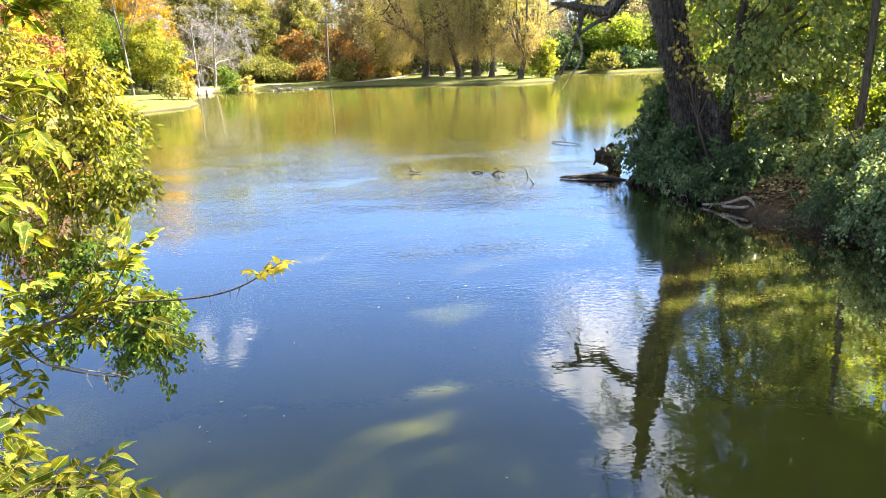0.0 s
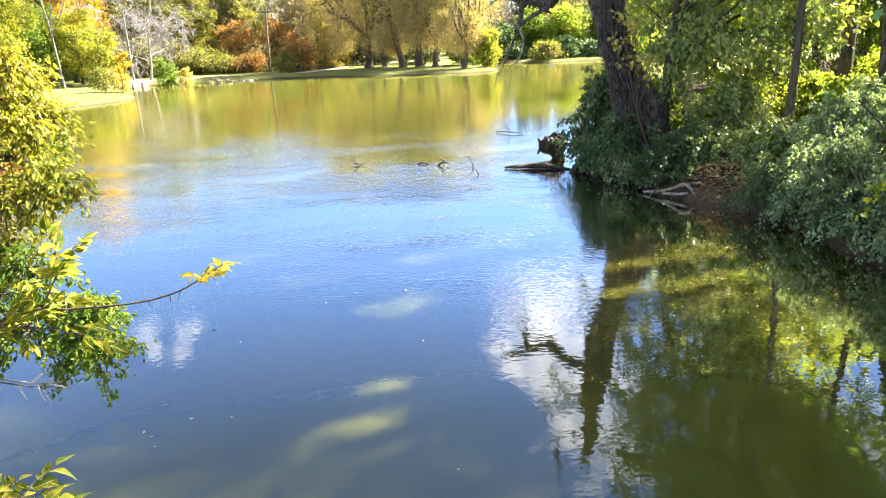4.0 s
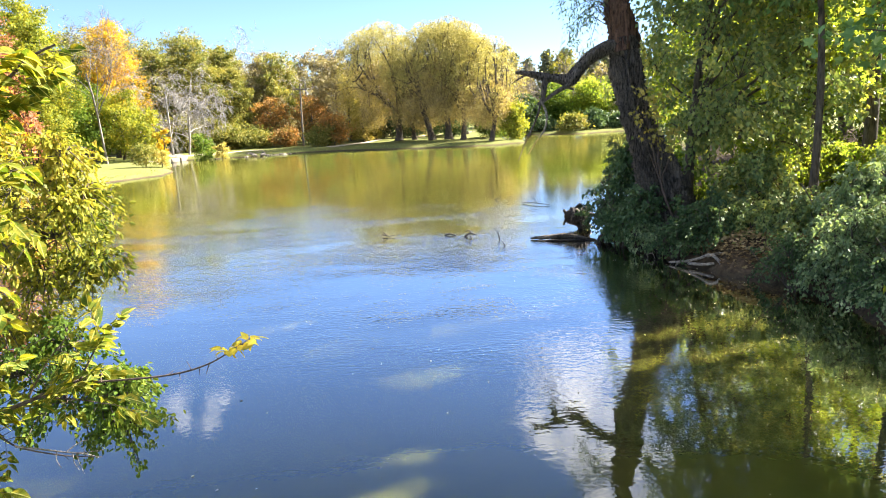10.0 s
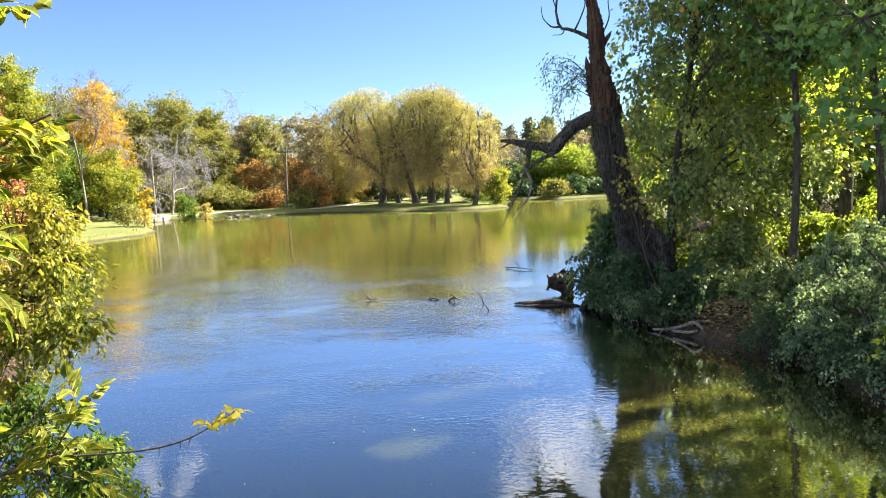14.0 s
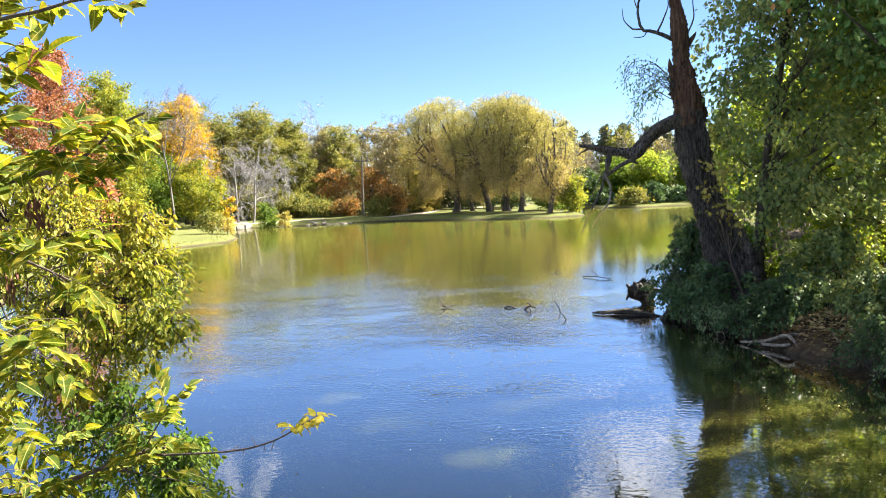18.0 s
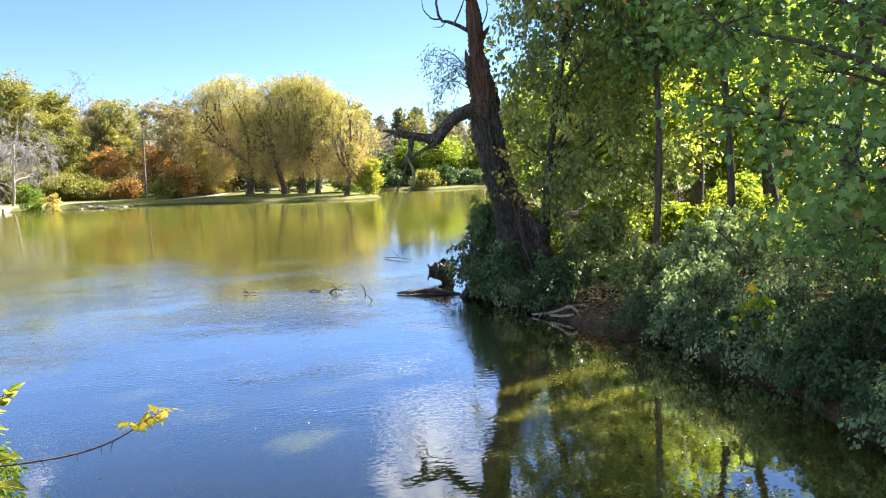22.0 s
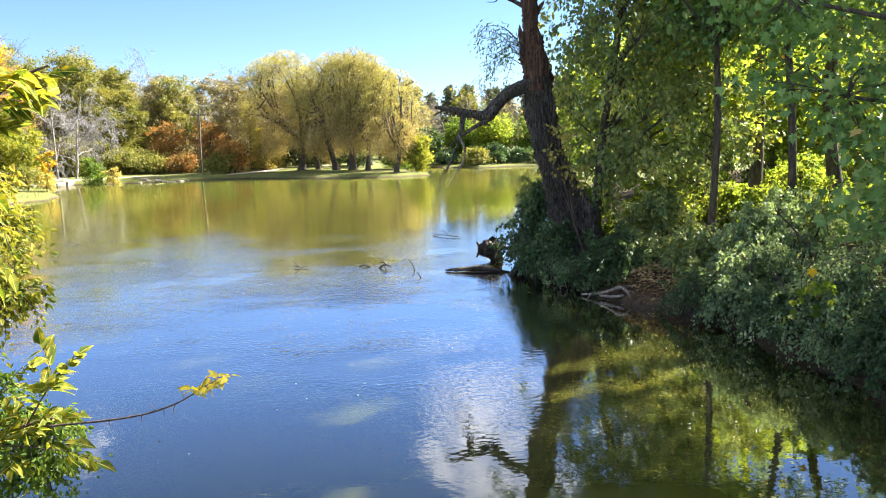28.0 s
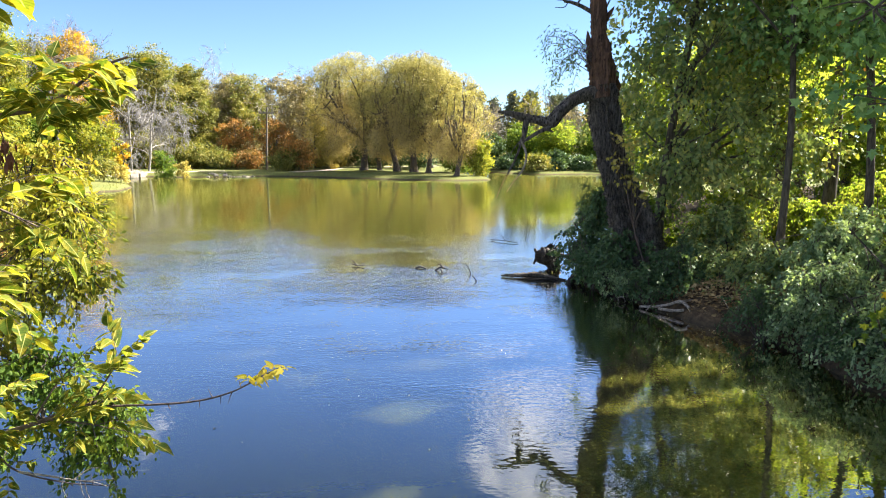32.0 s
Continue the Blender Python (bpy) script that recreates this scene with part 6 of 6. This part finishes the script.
HIGH = (([(-3.21, 3.45, 1.88), (-3.12, 3.30, 1.70), (-2.93, 3.20, 1.54)], (0.4, 0.7, 1.0), 0.07), ([(-3.60, 3.45, 1.77), (-3.32, 3.20, 1.47), (-3.04, 3.10, 1.30)], (0.4, 0.7, 1.0), 0.075),
        ([(-3.50, 3.45, 1.80), (-3.38, 3.40, 2.15), (-3.18, 3.40, 2.39)], (0.4, 0.7, 1.0), 0.075), ([(-2.22, 3.45, 2.09), (-2.11, 3.50, 2.28), (-1.98, 3.50, 2.42)], (0.5, 0.8, 1.0), 0.075),
        ([(-3.01, 3.45, 1.91), (-2.90, 3.50, 2.13), (-2.93, 3.50, 2.42)], (0.5, 0.8, 1.0), 0.07), ([(-4.19, 3.45, 1.61), (-3.91, 3.20, 1.40), (-3.53, 3.00, 1.19)], (0.3, 0.6, 0.85, 1.0), 0.075))
for i, (pts, lv, sz) in enumerate(LOW + HIGH):
    ash_branch(ash2, pts, 0.006, 0.002, lv, sz * 1.3, 3, 620 + i, "branch", 5 if i in (2, 3) else 0)
bx, by = -4.9, 3.9
lob = [(cx - bx, cy - by, cz - gz(bx, by), r, r, r * 0.8) for cx, cy, cz, r in ((-3.4, 3.6, 1.05, 0.34), (-2.95, 3.6, 0.85, 0.30), (-3.9, 3.7, 1.2, 0.42), (-3.1, 3.7, 0.6, 0.28), (-4.4, 3.8, 1.3, 0.5), (-3.7, 3.7, 0.75, 0.32), (-4.2, 3.6, 0.85, 0.4), (-2.75, 3.55, 0.6, 0.2))]
leafy_tree("dogwood_bush", "low yellow-green bush leaning over the water", bx, by, 1.8, 1.5, 0.2, L_BRIGHT, 403, clumps=10, per=46, leaf=0.062, leafshape=OVAL, trunk_r=0.012, stems=4,
           at_lobes=lob, category="bush", spread_k=0.36, up=0.3, lean=(0.8, 0))
for pts, r0 in (([(-2.21, 3.3, 1.92), (-2.08, 3.3, 1.90), (-1.97, 3.3, 1.88), (-1.88, 3.3, 1.87), (-1.76, 3.3, 1.88)], 0.006), ([(-1.90, 3.3, 1.87), (-1.89, 3.29, 1.83), (-1.87, 3.29, 1.76)], 0.003), ([(-2.00, 3.3, 1.885), (-2.01, 3.3, 1.84), (-1.99, 3.3, 1.79)], 0.003),
                ([(-1.91, 3.3, 1.87), (-1.85, 3.32, 1.85), (-1.80, 3.32, 1.83)], 0.003), ([(-1.92, 3.3, 1.87), (-1.90, 3.27, 1.83), (-1.88, 3.27, 1.79)], 0.003), ([(-1.95, 3.3, 1.88), (-1.90, 3.34, 1.91), (-1.85, 3.34, 1.92)], 0.003)):
    b = Buf()
    tube(b, smooth_line(np.array(pts) - np.array(ash2.location), 10), np.linspace(r0, 0.0015, 10), 5)
    part("dead_twig", b, M_DRIFT, ash2, "bleached bare dead twig")
ash3 = thing("ash_sapling", (-4.6, 2.2, gz(-4.6, 2.2) - 0.03), "small ash shoot with fresh green leaflets below the railing", "sapling")
ash_branch(ash3, [(-4.59, 2.20, 0.64), (-3.21, 2.20, 1.38), (-2.22, 2.20, 1.86), (-1.78, 2.20, 1.94), (-1.54, 2.20, 1.94), (-1.34, 2.20, 1.96)], 0.016, 0.003, np.linspace(0.5, 1.0, 12), 0.08, 3, 641, "stem")
ash_branch(ash3, [(-2.42, 2.20, 1.78), (-2.13, 2.40, 1.71), (-1.94, 2.50, 1.67)], 0.006, 0.002, (0.4, 0.6, 0.8, 1.0), 0.08, 3, 642)
for i, (root, pts) in enumerate((
        (ash2, [(-3.3, 3.45, 1.86), (-2.95, 3.25, 1.78), (-2.6, 3.2, 1.76), (-2.3, 3.1, 1.68)]), (ash3, [(-2.95, 2.2, 1.52), (-2.6, 2.5, 1.74), (-2.25, 2.6, 1.84), (-1.98, 2.6, 1.80)]),
        (ash2, [(-3.1, 3.45, 1.91), (-2.8, 3.15, 2.16), (-2.55, 3.0, 2.28), (-2.3, 3.0, 2.26)]), (ash3, [(-2.7, 2.2, 1.65), (-2.3, 2.35, 1.98), (-2.05, 2.4, 2.1), (-1.9, 2.4, 2.08)]))):
    ash_branch(root, pts, 0.008, 0.003, np.linspace(0.2, 1.0, 8), 0.092, 3, 660 + i)
KEY = Buf()
KEY.add([(0, 0, 0), (0.13, 0.5, 0.06), (0, 1, 0), (-0.13, 0.5, 0.06), (0, 0.5, -0.06)], [(0, 1, 3), (1, 2, 3), (0, 4, 1), (1, 4, 2), (2, 4, 3), (3, 4, 0)])
KEY = KEY.mesh("seed_key", L_SEED, False)
for i, (x, y, z, n) in enumerate(((-1.75, 2.6, 3.50, 34), (-2.13, 2.62, 3.20, 42), (-1.95, 2.7, 3.22, 22), (-2.05, 2.6, 3.12, 30))):
    b = Buf()
    rng = np.random.default_rng(650 + i)
    o = np.array([x, y, z]) - np.array(ash.location)
    tube(b, smooth_line([o + np.array([-0.03, 0, 0.07]), o, o - np.array([0, 0, 0.06])], 6), np.linspace(0.003, 0.001, 6), 4)
    stalk = part("seed_stalk", b, M_TWIG, ash, "stalk hung with dry brown seed keys")
    for _ in range(n):
        at = o + np.array([rng.normal(0, 0.02), rng.normal(0, 0.02), -rng.uniform(0, 0.10)])
        d = unit(rng.normal(0, 0.15, 3) + np.array([0, 0, -1]))
        xx = unit(np.cross(d, rng.normal(size=3)))
        zz, k = np.cross(xx, d), 0.048 * rng.uniform(0.8, 1.2)
        ob = new("seed_key", KEY)
        ob.parent = stalk
        ob.matrix_basis = Matrix([[xx[j] * k, d[j] * k, zz[j] * k, at[j]] for j in range(3)] + [[0, 0, 0, 1]])


# ---- far shore fittings ----
pole = thing("utility_pole", (-20.1, 92.0, gz(-20.1, 92.0) - 0.1), "weathered wooden utility pole with a crossarm on the far shore", "pole")
b = Buf()
tube(b, smooth_line([(0, 0, 0), (0.1, 0, 4), (0.25, 0, 7.9)], 10), np.linspace(0.14, 0.10, 10), 10)
part("shaft", b, M_POLE, pole)


def box(buf, cx, cy, cz, sx, sy, sz, c=0.02):
    """A box with chamfered upper edges."""
    x, y, z = sx / 2, sy / 2, sz / 2
    v = [(-x, -y, -z), (x, -y, -z), (x, y, -z), (-x, y, -z), (-x, -y, z - c), (x, -y, z - c), (x, y, z - c), (-x, y, z - c), (c - x, c - y, z), (x - c, c - y, z), (x - c, y - c, z), (c - x, y - c, z)]
    buf.add(np.array(v) + np.array([cx, cy, cz]), [(0, 3, 2, 1), (0, 1, 5, 4), (1, 2, 6, 5), (2, 3, 7, 6), (3, 0, 4, 7), (4, 5, 9, 8), (5, 6, 10, 9), (6, 7, 11, 10), (7, 4, 8, 11), (8, 9, 10, 11)])


b = Buf()
box(b, 0.2, -0.15, 7.2, 1.9, 0.12, 0.16)
part("crossarm", b, M_POLE, pole, smooth=False)
for x in (-0.6, -0.15, 0.55, 1.0):
    b = Buf()
    tube(b, np.array([(x, -0.15, 7.28), (x, -0.15, 7.38), (x, -0.15, 7.46)]), [0.05, 0.06, 0.03], 8)
    part("insulator", b, M_CONCRETE, pole)


def stone_mesh(seed):
    rng = np.random.default_rng(seed)
    bm = bmesh.new()
    bmesh.ops.create_icosphere(bm, subdivisions=2, radius=0.5)
    for v in bm.verts:
        v.co *= 1 + 0.35 * noise.noise(v.co * 2.2 + Vector((seed, 0, 0)))
        v.co.z *= 0.62
    me = bpy.data.meshes.new("stone")
    bm.to_mesh(me)
    bm.free()
    me.materials.append(M_STONE)
    return me


rng = np.random.default_rng(81)
stones = [stone_mesh(i) for i in range(5)]
for i in range(34):
    u = rng.random()
    x, y = (-24.5 + 5.0 * u, 80.3 + 0.9 * u + rng.uniform(-0.5, 0.9)) if i < 26 else (-31.8 + rng.uniform(-0.8, 0.8), 79 + rng.uniform(-4, 3))
    st = new("shore_stone", stones[i % 5])
    k = rng.uniform(0.2, 0.55)
    st.location, st.scale, st.rotation_euler = (x, y, max(gz(x, y), -0.05) + 0.08 * k), (k * 1.3, k, k), (0, 0, rng.uniform(0, 6))
    tagged(st, "pale rounded stone at the water's edge", "stone", "stones on the far shore")
for i in range(4):
    b = Buf()
    box(b, 0, 0, 0, 0.7, 1.9, 0.42, 0.04)
    sl = new("edging_block", b.mesh("edging_block", M_CONCRETE, False))
    x, y = -32.25 + 0.22 * i, 74.6 + 2.0 * i
    sl.location, sl.rotation_euler = (x, y, 0.22), (0, radians(2), radians(-6 + 2 * i))
    tagged(sl, "weathered concrete edging block at the western shore", "concrete block", "edging blocks")


def ribbon(name, label, pts, width):
    line = smooth_line(pts, 40)
    t = unit(np.gradient(line, axis=0))
    nrm = np.stack([-t[:, 1], t[:, 0]], 1)
    cols = [line + nrm * width * k for k in (-0.5, -0.17, 0.17, 0.5)]
    bb = Buf()
    v = np.stack(cols, 1)
    z = ground_height(v[..., 0], v[..., 1]) + 0.035
    v = np.concatenate([v, z[..., None]], -1)
    i = np.arange(39)[:, None] * 4 + np.arange(3)[None]
    bb.add(v.reshape(-1, 3), np.stack([i, i + 1, i + 5, i + 4], -1).reshape(-1, 4))
    ob = part(name, bb, M_PATH)
    return tagged(ob, label, "path", kind="structure")


ribbon("path_west", "pale gravel path behind the western lawn", [(-60, 100), (-44, 93), (-36, 88), (-33.5, 84), (-30, 85), (-24, 87)], 2.2)
ribbon("path_willows", "pale worn path across the willow lawn", [(-16, 86), (-12.5, 89.5), (-10.5, 96), (-6, 103), (2, 108)], 1.6)

BLADE = (np.array([(-0.05, 0, 0), (0.05, 0, 0), (0.03, 0.6, 0.05), (0, 1, 0.2)], float), np.array([(0, 1, 2), (0, 2, 3)]))
gr = Buf()
xs, ys = rng.uniform(-36, 24, 90000), rng.uniform(44, 98, 90000)
d = shore_distance(xs, ys)
keep = (d > 0.05) & (d < 1.5) & (rng.random(len(d)) < np.exp(-d * 1.1))
xs, ys = xs[keep][:14000], ys[keep][:14000]
P = np.stack([xs, ys, ground_height(xs, ys) - 0.02], 1)
n = len(P)
leaves(gr, P, rng.normal(0, 0.3, (n, 3)) + np.array([0, 0, 1]), rng.normal(size=(n, 3)), rng.uniform(0.1, 0.3, n), BLADE)
tagged(part("bank_grass", gr, L_GRASS, smooth=False), "tufts of long yellowing grass along the shore", "grass", kind="stuff")
fl = Buf()
xs, ys = np.r_[rng.uniform(3.8, 9.5, 7000), rng.uniform(4.8, 7.4, 5000)], np.r_[rng.uniform(5, 19, 7000), rng.uniform(12.4, 15.6, 5000)]
keep = shore_distance(xs, ys) > 0.1
xs, ys = xs[keep], ys[keep]
P = np.stack([xs, ys, ground_height(xs, ys) + 0.025], 1)
n = len(P)
leaves(fl, P, rng.normal(0, 1, (n, 3)) * np.array([1, 1, 0.2]), rng.normal(0, 0.3, (n, 3)) + np.array([0, 0, 1]), rng.uniform(0.05, 0.13, n), DIAMOND)
tagged(part("leaf_litter", fl, L_FALLEN, smooth=False), "brown and tan fallen leaves on the eastern bank", "fallen leaves", kind="stuff")
fl = Buf()
n = 190
xs = np.r_[rng.uniform(-3.5, 6.0, 90), rng.uniform(3.4, 6.2, 100)]
ys = np.r_[rng.uniform(4, 20, 90), rng.uniform(8, 16, 100)]
P = np.stack([xs, ys, np.full(n, 0.006)], 1)
leaves(fl, P, rng.normal(0, 1, (n, 3)) * np.array([1, 1, 0]), np.tile([0, 0, 1.0], (n, 1)) + rng.normal(0, 0.05, (n, 3)), rng.uniform(0.016, 0.045, n), OVAL)
tagged(part("floating_leaves", fl, L_FLOAT, smooth=False), "pale fallen leaves floating on the pond", "fallen leaves", kind="stuff")
